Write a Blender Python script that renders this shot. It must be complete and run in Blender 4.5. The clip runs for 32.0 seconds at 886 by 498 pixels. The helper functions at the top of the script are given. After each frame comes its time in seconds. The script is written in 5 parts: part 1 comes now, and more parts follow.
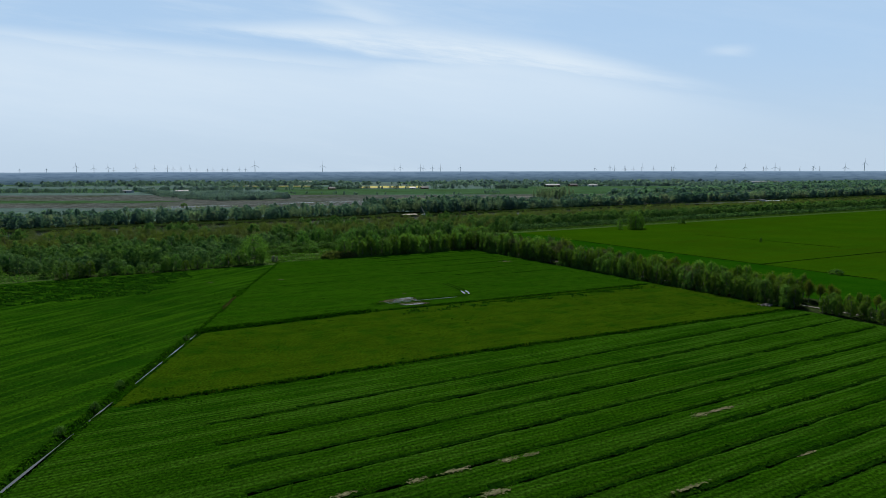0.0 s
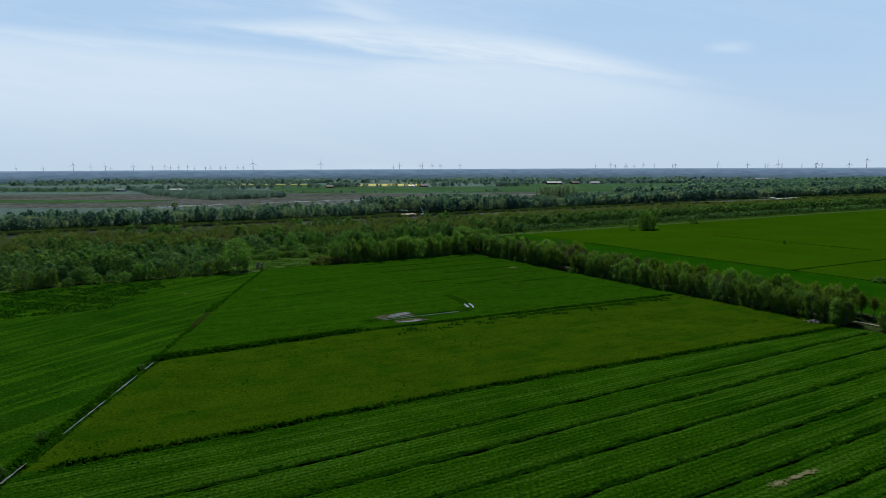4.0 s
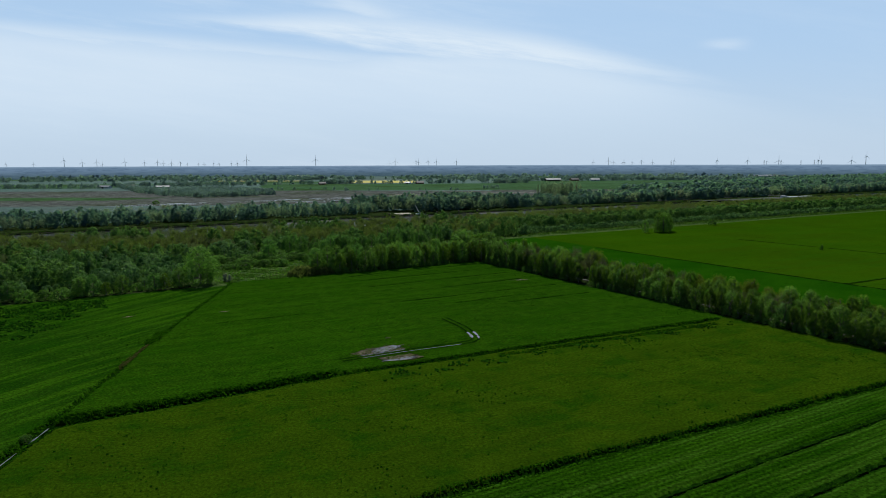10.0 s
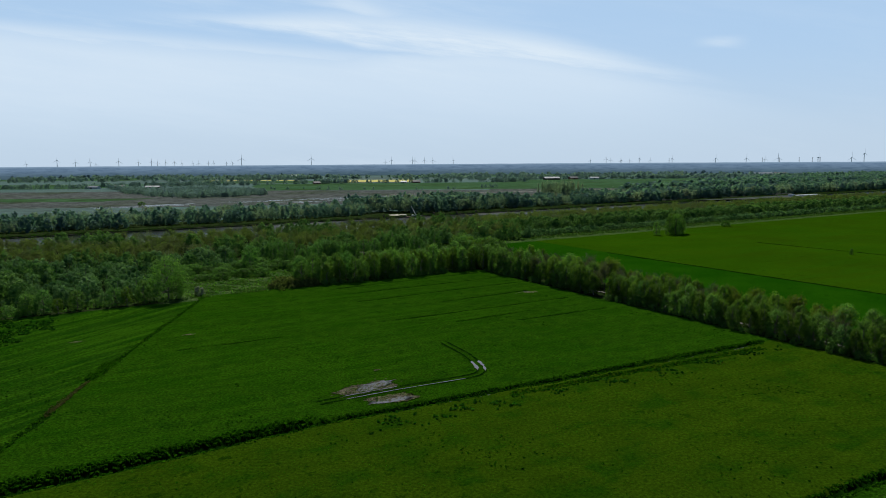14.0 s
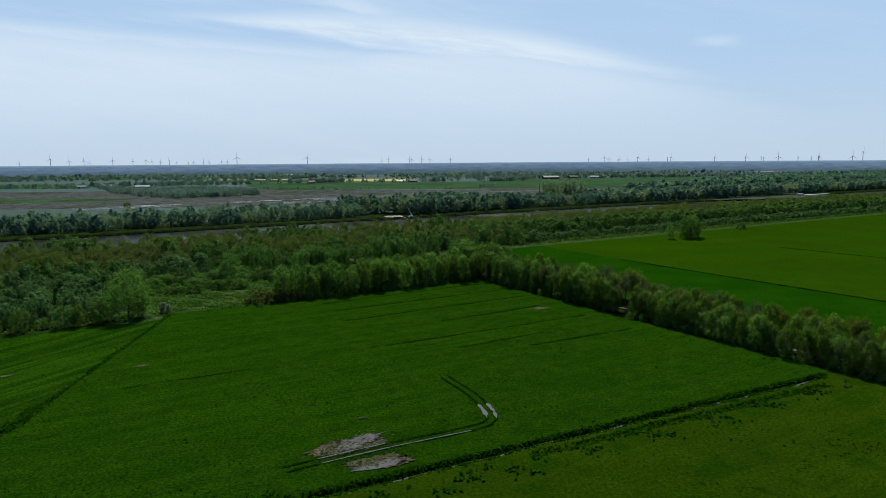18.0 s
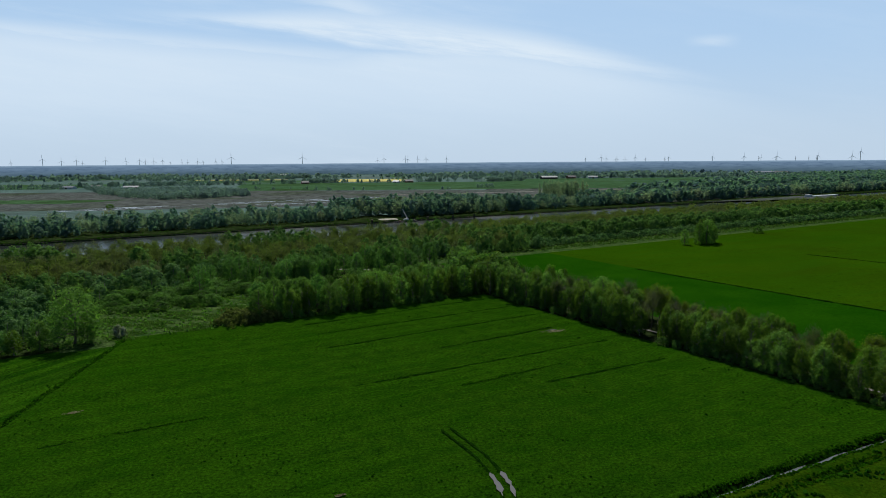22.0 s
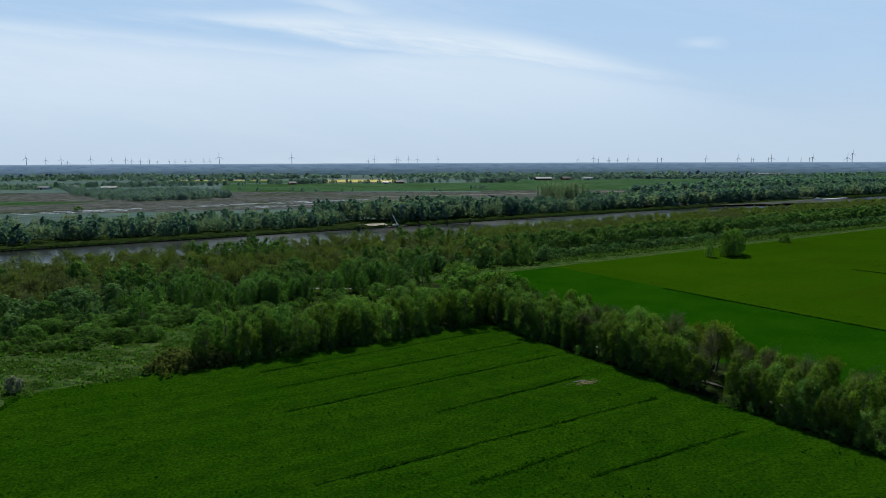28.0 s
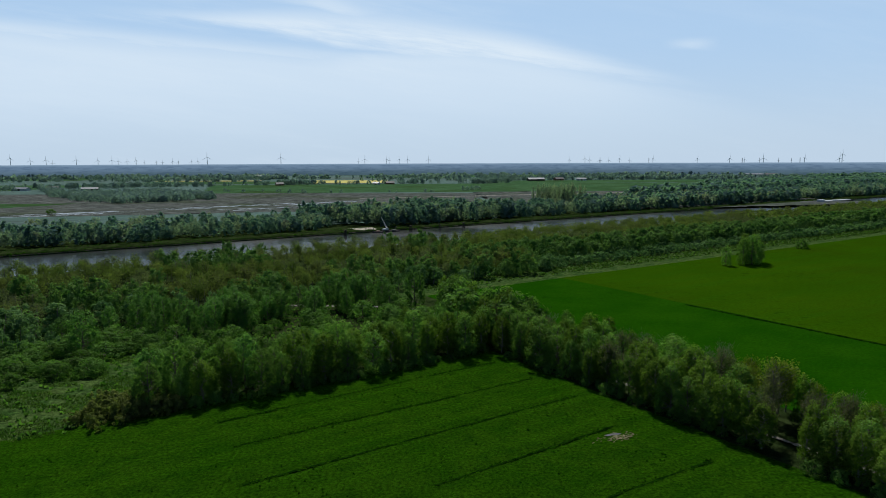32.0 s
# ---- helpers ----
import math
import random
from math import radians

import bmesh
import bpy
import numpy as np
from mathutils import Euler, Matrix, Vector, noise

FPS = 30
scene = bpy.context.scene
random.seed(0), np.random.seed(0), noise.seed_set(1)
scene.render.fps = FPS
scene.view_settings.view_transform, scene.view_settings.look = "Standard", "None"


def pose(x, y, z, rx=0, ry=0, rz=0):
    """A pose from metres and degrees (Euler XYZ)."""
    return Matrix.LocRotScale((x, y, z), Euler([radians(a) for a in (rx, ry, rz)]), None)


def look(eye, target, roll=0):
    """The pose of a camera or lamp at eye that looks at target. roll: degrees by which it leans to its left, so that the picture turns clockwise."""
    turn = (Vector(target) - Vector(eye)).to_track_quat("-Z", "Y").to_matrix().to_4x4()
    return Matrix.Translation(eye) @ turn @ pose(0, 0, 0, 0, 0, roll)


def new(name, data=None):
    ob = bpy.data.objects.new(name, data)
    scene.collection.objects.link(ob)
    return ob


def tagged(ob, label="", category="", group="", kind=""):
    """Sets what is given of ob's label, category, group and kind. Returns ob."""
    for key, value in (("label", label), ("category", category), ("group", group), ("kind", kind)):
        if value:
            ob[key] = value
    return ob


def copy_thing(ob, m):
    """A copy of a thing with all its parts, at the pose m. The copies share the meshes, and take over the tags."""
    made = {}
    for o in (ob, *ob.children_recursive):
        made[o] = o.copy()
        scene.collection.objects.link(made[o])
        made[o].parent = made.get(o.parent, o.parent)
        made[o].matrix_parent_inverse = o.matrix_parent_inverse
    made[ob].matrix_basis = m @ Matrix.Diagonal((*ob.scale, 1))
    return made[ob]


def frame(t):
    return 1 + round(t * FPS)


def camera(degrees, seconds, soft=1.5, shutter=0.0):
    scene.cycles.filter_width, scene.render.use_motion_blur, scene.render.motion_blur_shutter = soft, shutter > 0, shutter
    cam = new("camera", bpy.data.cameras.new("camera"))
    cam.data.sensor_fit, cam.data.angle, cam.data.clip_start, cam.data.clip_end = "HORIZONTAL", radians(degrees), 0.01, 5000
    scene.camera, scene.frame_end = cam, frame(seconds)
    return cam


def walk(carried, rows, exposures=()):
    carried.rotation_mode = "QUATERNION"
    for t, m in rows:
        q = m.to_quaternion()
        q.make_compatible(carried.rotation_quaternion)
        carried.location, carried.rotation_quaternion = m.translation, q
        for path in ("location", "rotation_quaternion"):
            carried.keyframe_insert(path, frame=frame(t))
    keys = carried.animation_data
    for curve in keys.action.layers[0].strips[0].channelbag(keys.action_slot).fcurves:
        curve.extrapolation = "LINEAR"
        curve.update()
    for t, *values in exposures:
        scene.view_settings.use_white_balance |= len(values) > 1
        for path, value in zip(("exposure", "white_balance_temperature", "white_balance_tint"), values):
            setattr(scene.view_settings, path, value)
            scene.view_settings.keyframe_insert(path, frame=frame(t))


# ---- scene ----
cam = camera(67.2, 32.0, soft=0.6)
PATH = [
    (0, (0.269, -8.327, 50.114), (0.288, -6.341, 49.877), -0.1),
    (3, (0.213, 15.215, 50.114), (0.232, 17.2, 49.872), -0.2),
    (5.5, (0.167, 34.778, 50.114), (0.189, 36.763, 49.867), -0.3),
    (7, (0.139, 46.492, 50.114), (0.165, 48.477, 49.865), -0.3),
    (9, (0.103, 62.083, 50.114), (0.132, 64.067, 49.861), -0.2),
    (11, (0.066, 77.642, 50.114), (0.1, 79.625, 49.858), -0.2),
    (13, (0.029, 93.168, 50.114), (0.067, 95.151, 49.857), -0.3),
    (14.5, (0.001, 104.792, 50.114), (0.043, 106.775, 49.854), -0.4),
    (17, (-0.045, 124.125, 50.114), (0.002, 126.107, 49.851), -0.4),
    (19, (-0.082, 139.556, 50.114), (-0.03, 141.538, 49.852), -0.4),
    (21, (-0.119, 154.954, 50.114), (-0.061, 156.936, 49.851), -0.4),
    (23, (-0.156, 170.321, 50.114), (-0.092, 172.303, 49.851), -0.4),
    (25, (-0.193, 185.655, 50.114), (-0.121, 187.637, 49.853), -0.3),
    (28, (-0.249, 208.597, 50.114), (-0.161, 210.578, 49.852), -0.2),
    (30, (-0.286, 223.852, 50.114), (-0.185, 225.832, 49.852), -0.2),
    (32, (-0.323, 239.074, 50.114), (-0.207, 241.054, 49.853), -0.2),
]
walk(cam, [(t, look(eye, target, roll)) for t, eye, target, roll in PATH], exposures=[(0.0, 0.0, 6250, 10), (32.0, 0.0, 6250, 10)])

# ---- world, sun ----
SUN_AZ, SUN_EL = -4.0, 49.0          # degrees from +y towards +x, and above the horizon
world = bpy.data.worlds.new("world")
scene.world = world
world.use_nodes = True


class Nodes:
    """A short hand for node trees."""

    def __init__(self, tree):
        self.tree = tree

    def add(self, kind, sets=None, **inputs):
        n = self.tree.nodes.new(kind)
        for k, v in (sets or {}).items():
            setattr(n, k, v)
        for k, v in inputs.items():
            self.put(n, k.replace("_", " "), v)
        return n

    def put(self, n, key, v):
        slot = n.inputs[int(key)] if key.isdigit() else n.inputs[key]
        if isinstance(v, bpy.types.NodeSocket):
            self.tree.links.new(v, slot)
        else:
            slot.default_value = v

    def math(self, op, a, b=0.0, c=0.0, clamp=False):
        n = self.tree.nodes.new("ShaderNodeMath")
        n.operation, n.use_clamp = op, clamp
        for i, v in enumerate((a, b, c)):
            self.put(n, str(i), v)
        return n.outputs[0]

    def span(self, v, a, b, lo=0.0, hi=1.0):
        n = self.tree.nodes.new("ShaderNodeMapRange")
        n.interpolation_type = "SMOOTHSTEP"
        for i, x in enumerate((v, a, b, lo, hi)):
            self.put(n, str(i), x)
        return n.outputs[0]

    def mix(self, f, a, b, blend="MIX"):
        n = self.tree.nodes.new("ShaderNodeMix")
        n.data_type, n.blend_type = "RGBA", blend
        for i, v in ((0, f), (6, a), (7, b)):
            if not isinstance(v, (bpy.types.NodeSocket, float, int)) and len(v) == 3:
                v = (*v, 1.0)
            self.put(n, str(i), v)
        return n.outputs[2]

    def noise(self, vector, scale, detail=4.0, rough=0.55):
        n = self.tree.nodes.new("ShaderNodeTexNoise")
        self.put(n, "Vector", vector)
        self.put(n, "Scale", scale), self.put(n, "Detail", detail), self.put(n, "Roughness", rough)
        return n.outputs["Fac"]

    def stretch(self, vector, scale, turn=0.0):
        n = self.tree.nodes.new("ShaderNodeMapping")
        self.put(n, "Vector", vector)
        n.vector_type = "TEXTURE"        # turned first, then stretched
        n.inputs["Rotation"].default_value = (0, 0, radians(turn))
        n.inputs["Scale"].default_value = tuple(1 / k for k in scale)
        return n.outputs[0]


W = Nodes(world.node_tree)
world.node_tree.nodes.clear()
sky = W.add("ShaderNodeTexSky", dict(sky_type="NISHITA", sun_disc=False, sun_elevation=radians(SUN_EL), sun_rotation=radians(SUN_AZ),
                                     altitude=0.0, air_density=1.0, dust_density=0.3, ozone_density=3.0))
way = W.add("ShaderNodeTexCoord").outputs["Generated"]
xyz = W.add("ShaderNodeSeparateXYZ", Vector=way).outputs
ahead = W.math("MAXIMUM", W.math("ABSOLUTE", xyz[1]), 0.25)
side, rise = W.math("DIVIDE", xyz[0], ahead), W.math("DIVIDE", xyz[2], ahead)
flat = W.add("ShaderNodeCombineXYZ", X=side, Y=W.math("ADD", rise, W.math("MULTIPLY", side, 0.11))).outputs[0]
wisps = W.noise(W.stretch(flat, (3.4, 30.0, 1.0), -2.0), 1.0, 9.0, 0.66)
broad = W.noise(W.stretch(flat, (2.2, 8.0, 1.0)), 1.0, 5.0)
fray = W.math("ADD", W.math("MULTIPLY", W.math("ADD", wisps, -0.5), 0.040), W.math("MULTIPLY", W.math("ADD", broad, -0.5), 0.030))
ragged = W.math("ADD", rise, fray)
# a long bent plume of cirrus, and a thinner one that meets it
plume_line = W.math("MULTIPLY_ADD", side, W.math("MULTIPLY_ADD", side, -0.12, -0.11), 0.181)
thin_line = W.math("MULTIPLY_ADD", side, -0.091, 0.139)
thick = W.math("MULTIPLY", W.span(side, -0.34, -0.02, 0.012, 0.036), W.span(side, 0.10, 0.46, 1.0, 0.35))
plume = W.span(W.math("DIVIDE", W.math("ABSOLUTE", W.math("SUBTRACT", ragged, plume_line)), thick), 1.0, 0.0)
plume = W.math("MULTIPLY", W.math("MULTIPLY", plume, W.span(side, -0.50, -0.06)), W.span(side, 0.50, 0.16))
plume = W.math("MULTIPLY", plume, W.span(wisps, 0.25, 0.62, 0.55, 1.0))
second = W.math("MULTIPLY", W.span(W.math("ABSOLUTE", W.math("SUBTRACT", ragged, thin_line)), 0.016, 0.0), W.span(side, 0.12, -0.12))
crest = W.math("MULTIPLY", W.span(W.math("ABSOLUTE", W.math("ADD", side, 0.10)), 0.11, 0.0), W.span(W.math("ABSOLUTE", W.math("ADD", ragged, W.math("MULTIPLY_ADD", side, 0.30, -0.190))), 0.026, 0.0))
join = W.span(side, -0.16, 0.10)
edge = W.math("ADD", W.math("MULTIPLY", W.math("SUBTRACT", 1.0, join), thin_line), W.math("MULTIPLY", join, W.math("ADD", plume_line, -0.008)))
veil = W.math("MULTIPLY", W.span(W.math("SUBTRACT", ragged, edge), 0.010, -0.022), W.span(rise, 0.0, 0.13, 0.05, 0.62))
veil = W.math("MULTIPLY", veil, W.span(side, 0.56, 0.22, 0.25, 1.0))
puff = W.math("MULTIPLY", W.span(W.math("ABSOLUTE", W.math("ADD", side, -0.430)), 0.05, 0.0), W.span(W.math("ABSOLUTE", W.math("ADD", rise, W.math("MULTIPLY_ADD", wisps, 0.02, -0.181))), 0.012, 0.0))
thin = W.math("MULTIPLY", W.span(W.math("MULTIPLY_ADD", broad, 0.8, wisps), 0.75, 1.20), W.span(side, 0.35, -0.1, 0.10, 0.38))
cover = W.math("ADD", W.math("MULTIPLY", W.math("MAXIMUM", plume, W.math("MULTIPLY", crest, 0.55)), 0.95), W.math("MULTIPLY", puff, 0.40))
cover = W.math("ADD", W.math("ADD", cover, thin), W.math("MULTIPLY", second, 0.42))
cover = W.math("MINIMUM", W.math("MAXIMUM", cover, W.math("ADD", veil, W.math("MULTIPLY", cover, 0.35))), 1.0)
cover = W.math("MULTIPLY", W.math("MULTIPLY", cover, W.span(rise, 0.6, 0.26)), W.span(xyz[1], -0.2, 0.3))
SKY = 0.050
clear = W.mix(1.0, sky.outputs[0], (SKY * 0.86, SKY, SKY * 1.06), "MULTIPLY")
pale = W.math("MULTIPLY", W.span(rise, 0.36, 0.25), W.span(rise, 0.24, 0.0, 0.80, 0.94))
pale = W.math("MULTIPLY", pale, W.span(xyz[1], -0.20, 0.40, 0.05, 1.0))      # thin high cloud on the sunward side
clear = W.mix(pale, clear, W.mix(W.span(rise, 0.0, 0.22), (0.540, 0.660, 0.785), (0.500, 0.685, 0.900)))
tone = W.mix(cover, clear, (0.720, 0.815, 0.890))
back = W.add("ShaderNodeBackground", Color=tone, Strength=1.0)
world.node_tree.links.new(back.outputs[0], W.add("ShaderNodeOutputWorld").inputs[0])

lamp = bpy.data.lights.new("sun", "SUN")
lamp.energy, lamp.angle, lamp.color = 4.9, radians(0.6), (1.0, 0.95, 0.86)
sun_way = Vector((math.sin(radians(SUN_AZ)) * math.cos(radians(SUN_EL)), math.cos(radians(SUN_AZ)) * math.cos(radians(SUN_EL)), math.sin(radians(SUN_EL))))
new("sun", lamp).matrix_world = look((0, 0, 300), Vector((0, 0, 300)) - sun_way)


# ---- materials ----
def surface(name, dark, light, scale, fine=None, rough=0.8, patch=None, patch_scale=0.03, bump=0.0, bump_scale=3.0,
            leaf=0.0, island=0.0, each=0.0, stripes=None, spec=0.25, metal=0.0, where="Object", grain=0.55, sheen=0.0, rows=None, flecks=None):
    """A mottled surface: two colours by noise, patches of a third, fine grain, relief, a share of light let through by leaves."""
    m = bpy.data.materials.new(name)
    m.use_nodes = True
    m.node_tree.nodes.clear()
    N = Nodes(m.node_tree)
    at = N.add("ShaderNodeTexCoord").outputs[where]
    a = N.span(N.noise(at, scale, 5.0), 0.3, 0.7)
    colour = N.mix(a, dark, light)
    if patch:
        p = N.span(N.noise(at, patch_scale, 6.0, 0.62), 0.46, 0.66)
        colour = N.mix(p, colour, patch)
    if stripes:
        lane, turn, depth, tint = stripes
        s = N.noise(N.stretch(at, (0.015, lane, 1.0), turn), 1.0, 2.0, 0.7)
        colour = N.mix(N.math("MULTIPLY", N.span(s, 0.42, 0.66), depth), colour, tint)
    if flecks:
        scale_f, share, tint = flecks
        k = N.math("MULTIPLY", N.span(N.noise(at, scale_f, 3.0, 0.75), share, share + 0.07), N.span(N.noise(at, scale_f * 0.06, 3.0), 0.38, 0.62))
        colour = N.mix(N.math("MULTIPLY", k, 0.75), colour, tint)
    value = 1.0
    relief = None
    if rows:
        gap, turn, depth, jitter = rows
        across = N.add("ShaderNodeSeparateXYZ", Vector=N.stretch(at, (1.0, 1.0, 1.0), turn)).outputs[1]
        phase = N.math("MULTIPLY_ADD", N.noise(N.stretch(at, (0.05, 0.25, 1.0), turn), 1.0, 4.0), jitter, N.math("MULTIPLY", across, 6.2832 / gap))
        relief = N.math("SINE", phase)
        broken = N.span(N.noise(N.stretch(at, (0.06, 0.5, 1.0), turn), 1.0, 4.0, 0.7), 0.32, 0.62, 0.25, 1.0)
        value = N.math("MULTIPLY_ADD", N.math("MULTIPLY", relief, broken), depth, 1.0)
    if fine:
        g = N.noise(at, fine * 0.5, 7.0, 0.80)
        g = N.span(g, 0.34, 0.68, 1.0 - grain, 1.0 + grain)
        value = N.math("MULTIPLY", g, value)
    if island:
        r = N.add("ShaderNodeNewGeometry").outputs["Random Per Island"]
        v = N.span(r, 0.0, 1.0, 1.0 - island, 1.0 + island)
        value = N.math("MULTIPLY", v, value)
    if each:
        r = N.add("ShaderNodeObjectInfo").outputs["Random"]
        v = N.math("ADD", N.math("MULTIPLY", r, 2 * each), 1.0 - each)
        value = N.math("MULTIPLY", v, value)
    if fine or rows or island or each:
        grey = N.add("ShaderNodeCombineColor", Red=value, Green=value, Blue=value).outputs[0]
        colour = N.mix(1.0, colour, grey, "MULTIPLY")
    b = N.add("ShaderNodeBsdfPrincipled", Base_Color=colour, Roughness=rough, Metallic=metal)
    b.inputs["Specular IOR Level"].default_value = spec
    b.inputs["IOR"].default_value = 1.0 if spec < 0.05 else 1.12 if leaf else 1.45   # no gloss on rough growth
    if sheen:
        b.inputs["Sheen Weight"].default_value, b.inputs["Sheen Roughness"].default_value = sheen, 0.45
        N.put(b, "Sheen Tint", N.mix(1.0, colour, (4.6, 3.7, 3.6), "MULTIPLY"))   # boosted sheen stands in for backlit grass glowing at low angles
    if bump:
        h = N.add("ShaderNodeBump", Strength=min(1.0, bump), Distance=bump, Height=N.noise(at, bump_scale, 7.0, 0.74))
        m.node_tree.links.new(h.outputs[0], b.inputs["Normal"])
    out = b.outputs[0]
    if leaf:
        glow = N.add("ShaderNodeBsdfTranslucent", Color=N.mix(1.0, colour, (1.12, 1.45, 0.6), "MULTIPLY"))
        out = N.add("ShaderNodeMixShader", **{"0": leaf, "1": out, "2": glow.outputs[0]}).outputs[0]
    m.node_tree.links.new(out, N.add("ShaderNodeOutputMaterial").inputs[0])
    return m


def water(name, tint, rough, ripple, scale):
    m = bpy.data.materials.new(name)
    m.use_nodes = True
    b = m.node_tree.nodes["Principled BSDF"]
    N = Nodes(m.node_tree)
    at = N.add("ShaderNodeTexCoord").outputs["Object"]
    b.inputs["Base Color"].default_value = (*tint, 1)
    b.inputs["IOR"].default_value = 1.33
    n = N.noise(at, scale, 4.0)
    N.put(b, "Roughness", N.span(N.noise(at, scale * 0.05, 3.0), 0.35, 0.65, rough * 0.4, rough))
    h = N.add("ShaderNodeBump", Strength=0.5, Distance=ripple, Height=n)
    m.node_tree.links.new(h.outputs[0], b.inputs["Normal"])
    return m


def paint(name, colour, rough=0.5, metal=0.0):
    d = tuple(c * 0.8 for c in colour)
    return surface(name, d, colour, 0.6, rough=rough, metal=metal, spec=0.4)


M = {}
# pastures
M["mown"] = surface("mown_grass", (0.0054, 0.0230, 0.0005), (0.0092, 0.0330, 0.0009), 0.10, fine=3.2, rough=0.9, bump=0.20, bump_scale=2.6, spec=0.02, sheen=1.0, grain=0.72,
                    stripes=(0.35, 29, 0.8, (0.0150, 0.0440, 0.0030)), patch=(0.0040, 0.0205, 0.0004), patch_scale=0.02, rows=(1.15, 29.2, 0.30, 5.0))
M["meadow"] = surface("meadow_grass", (0.0108, 0.0270, 0.0008), (0.0150, 0.0345, 0.0010), 0.08, fine=3.4, rough=0.9, bump=0.13, bump_scale=4.2, spec=0.02, sheen=1.0, grain=0.46,
                      patch=(0.0068, 0.0255, 0.0007), patch_scale=0.10, stripes=(0.30, 29, 0.35, (0.0185, 0.0400, 0.0012)), flecks=(0.32, 0.57, (0.0034, 0.0150, 0.0004)))
M["pasture"] = surface("pasture_grass", (0.0058, 0.0240, 0.0008), (0.0100, 0.0332, 0.0011), 0.25, fine=3.4, rough=0.9, bump=0.13, bump_scale=4.2, spec=0.02, sheen=1.0, grain=0.62,
                       patch=(0.0060, 0.0262, 0.0006), patch_scale=0.07, stripes=(0.26, 29, 0.55, (0.0112, 0.0395, 0.0010)), flecks=(0.42, 0.57, (0.0032, 0.0150, 0.0004)))
M["left"] = surface("grazed_grass", (0.0040, 0.0192, 0.0008), (0.0080, 0.0285, 0.0014), 0.07, fine=3.4, rough=0.9, bump=0.13, bump_scale=4.2, spec=0.02, sheen=1.0, grain=0.62,
                    stripes=(0.30, 64, 0.8, (0.0150, 0.0480, 0.0016)), patch=(0.0048, 0.0240, 0.0007), patch_scale=0.09, flecks=(0.8, 0.53, (0.0028, 0.0140, 0.0004)))
M["right"] = surface("hay_meadow", (0.0160, 0.0490, 0.0006), (0.0222, 0.0590, 0.0009), 0.02, fine=2.4, rough=0.9, bump=0.12, bump_scale=2.5, spec=0.02, grain=0.30,
                     stripes=(0.16, 28, 0.5, (0.0168, 0.0588, 0.0013)), patch=(0.0184, 0.0459, 0.0009), patch_scale=0.012, flecks=(0.30, 0.58, (0.0070, 0.0260, 0.0008)))
M["strip"] = surface("young_grass", (0.0062, 0.0395, 0.0005), (0.0104, 0.0500, 0.0009), 0.05, fine=2.4, rough=0.9, bump=0.12, bump_scale=2.5, spec=0.02, grain=0.30, flecks=(0.30, 0.58, (0.0040, 0.0240, 0.0006)))
M["rough"] = surface("rough_grass", (0.020, 0.050, 0.010), (0.044, 0.074, 0.022), 0.20, fine=1.6, rough=0.95, bump=0.5, bump_scale=1.2, spec=0.02, grain=0.6,
                     patch=(0.046, 0.078, 0.020), patch_scale=0.10)
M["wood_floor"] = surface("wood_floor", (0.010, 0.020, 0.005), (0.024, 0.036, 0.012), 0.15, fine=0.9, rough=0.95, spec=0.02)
# haze is mixed into the far land's colour, paler and bluer than grass
M["far_land_hazed"] = surface("hazed_far_pasture", (0.042, 0.088, 0.076), (0.056, 0.106, 0.092), 0.006, fine=0.08, rough=0.9, spec=0.05, patch=(0.046, 0.078, 0.066), patch_scale=0.003, grain=0.3)
# very dark green for sunken ground, ruts and ditch strips
M["dark_green"] = surface("ditch_dark_green", (0.0030, 0.0150, 0.0008), (0.0062, 0.0240, 0.0012), 0.5, fine=2.0, rough=0.95, bump=0.2, spec=0.02)
M["mud"] = surface("wet_mud", (0.048, 0.045, 0.028), (0.100, 0.092, 0.062), 0.9, fine=3.0, rough=0.95, spec=0.02, patch=(0.062, 0.072, 0.026), patch_scale=0.35)
M["dry_mud"] = surface("dried_mud", (0.090, 0.092, 0.048), (0.165, 0.160, 0.092), 0.9, fine=3.0, rough=0.95, spec=0.02, patch=(0.075, 0.095, 0.030), patch_scale=0.35)
M["sand"] = surface("sand", (0.24, 0.22, 0.17), (0.33, 0.30, 0.24), 0.3, fine=1.0, rough=0.9)
M["gravel"] = surface("pale_gravel", (0.15, 0.14, 0.12), (0.24, 0.22, 0.20), 0.5, fine=2.5, rough=0.9)
# moor and far fields: own colour, dulled and blued to suggest haze
M["moor"] = surface("hazed_brown_moor", (0.060, 0.070, 0.066), (0.080, 0.088, 0.082), 0.02, fine=0.15, rough=0.95, spec=0.02, patch=(0.046, 0.060, 0.040), patch_scale=0.008)
M["green_far_hazed"] = surface("hazed_green_field", (0.034, 0.080, 0.034), (0.046, 0.096, 0.044), 0.01, fine=0.1, rough=0.9, spec=0.02, patch=(0.030, 0.062, 0.022), patch_scale=0.006, grain=0.3)
M["rape"] = surface("rapeseed_bloom", (0.30, 0.27, 0.03), (0.36, 0.32, 0.04), 0.03, fine=0.2, rough=0.85)
M["reed"] = surface("dry_reed", (0.080, 0.106, 0.028), (0.138, 0.156, 0.050), 0.8, rough=0.95, island=0.25, leaf=0.45, spec=0.0)
M["dead_reed"] = surface("dead_reed", (0.045, 0.045, 0.020), (0.082, 0.072, 0.036), 0.8, rough=0.95, island=0.35, leaf=0.4, spec=0.0)
M["canal"] = water("canal_water", (0.020, 0.024, 0.024), 0.27, 0.32, 0.30)
M["ditch_water"] = water("ditch_water", (0.10, 0.11, 0.11), 0.10, 0.01, 1.5)
M["puddle"] = water("puddle_water", (0.115, 0.115, 0.105), 0.14, 0.010, 2.5)
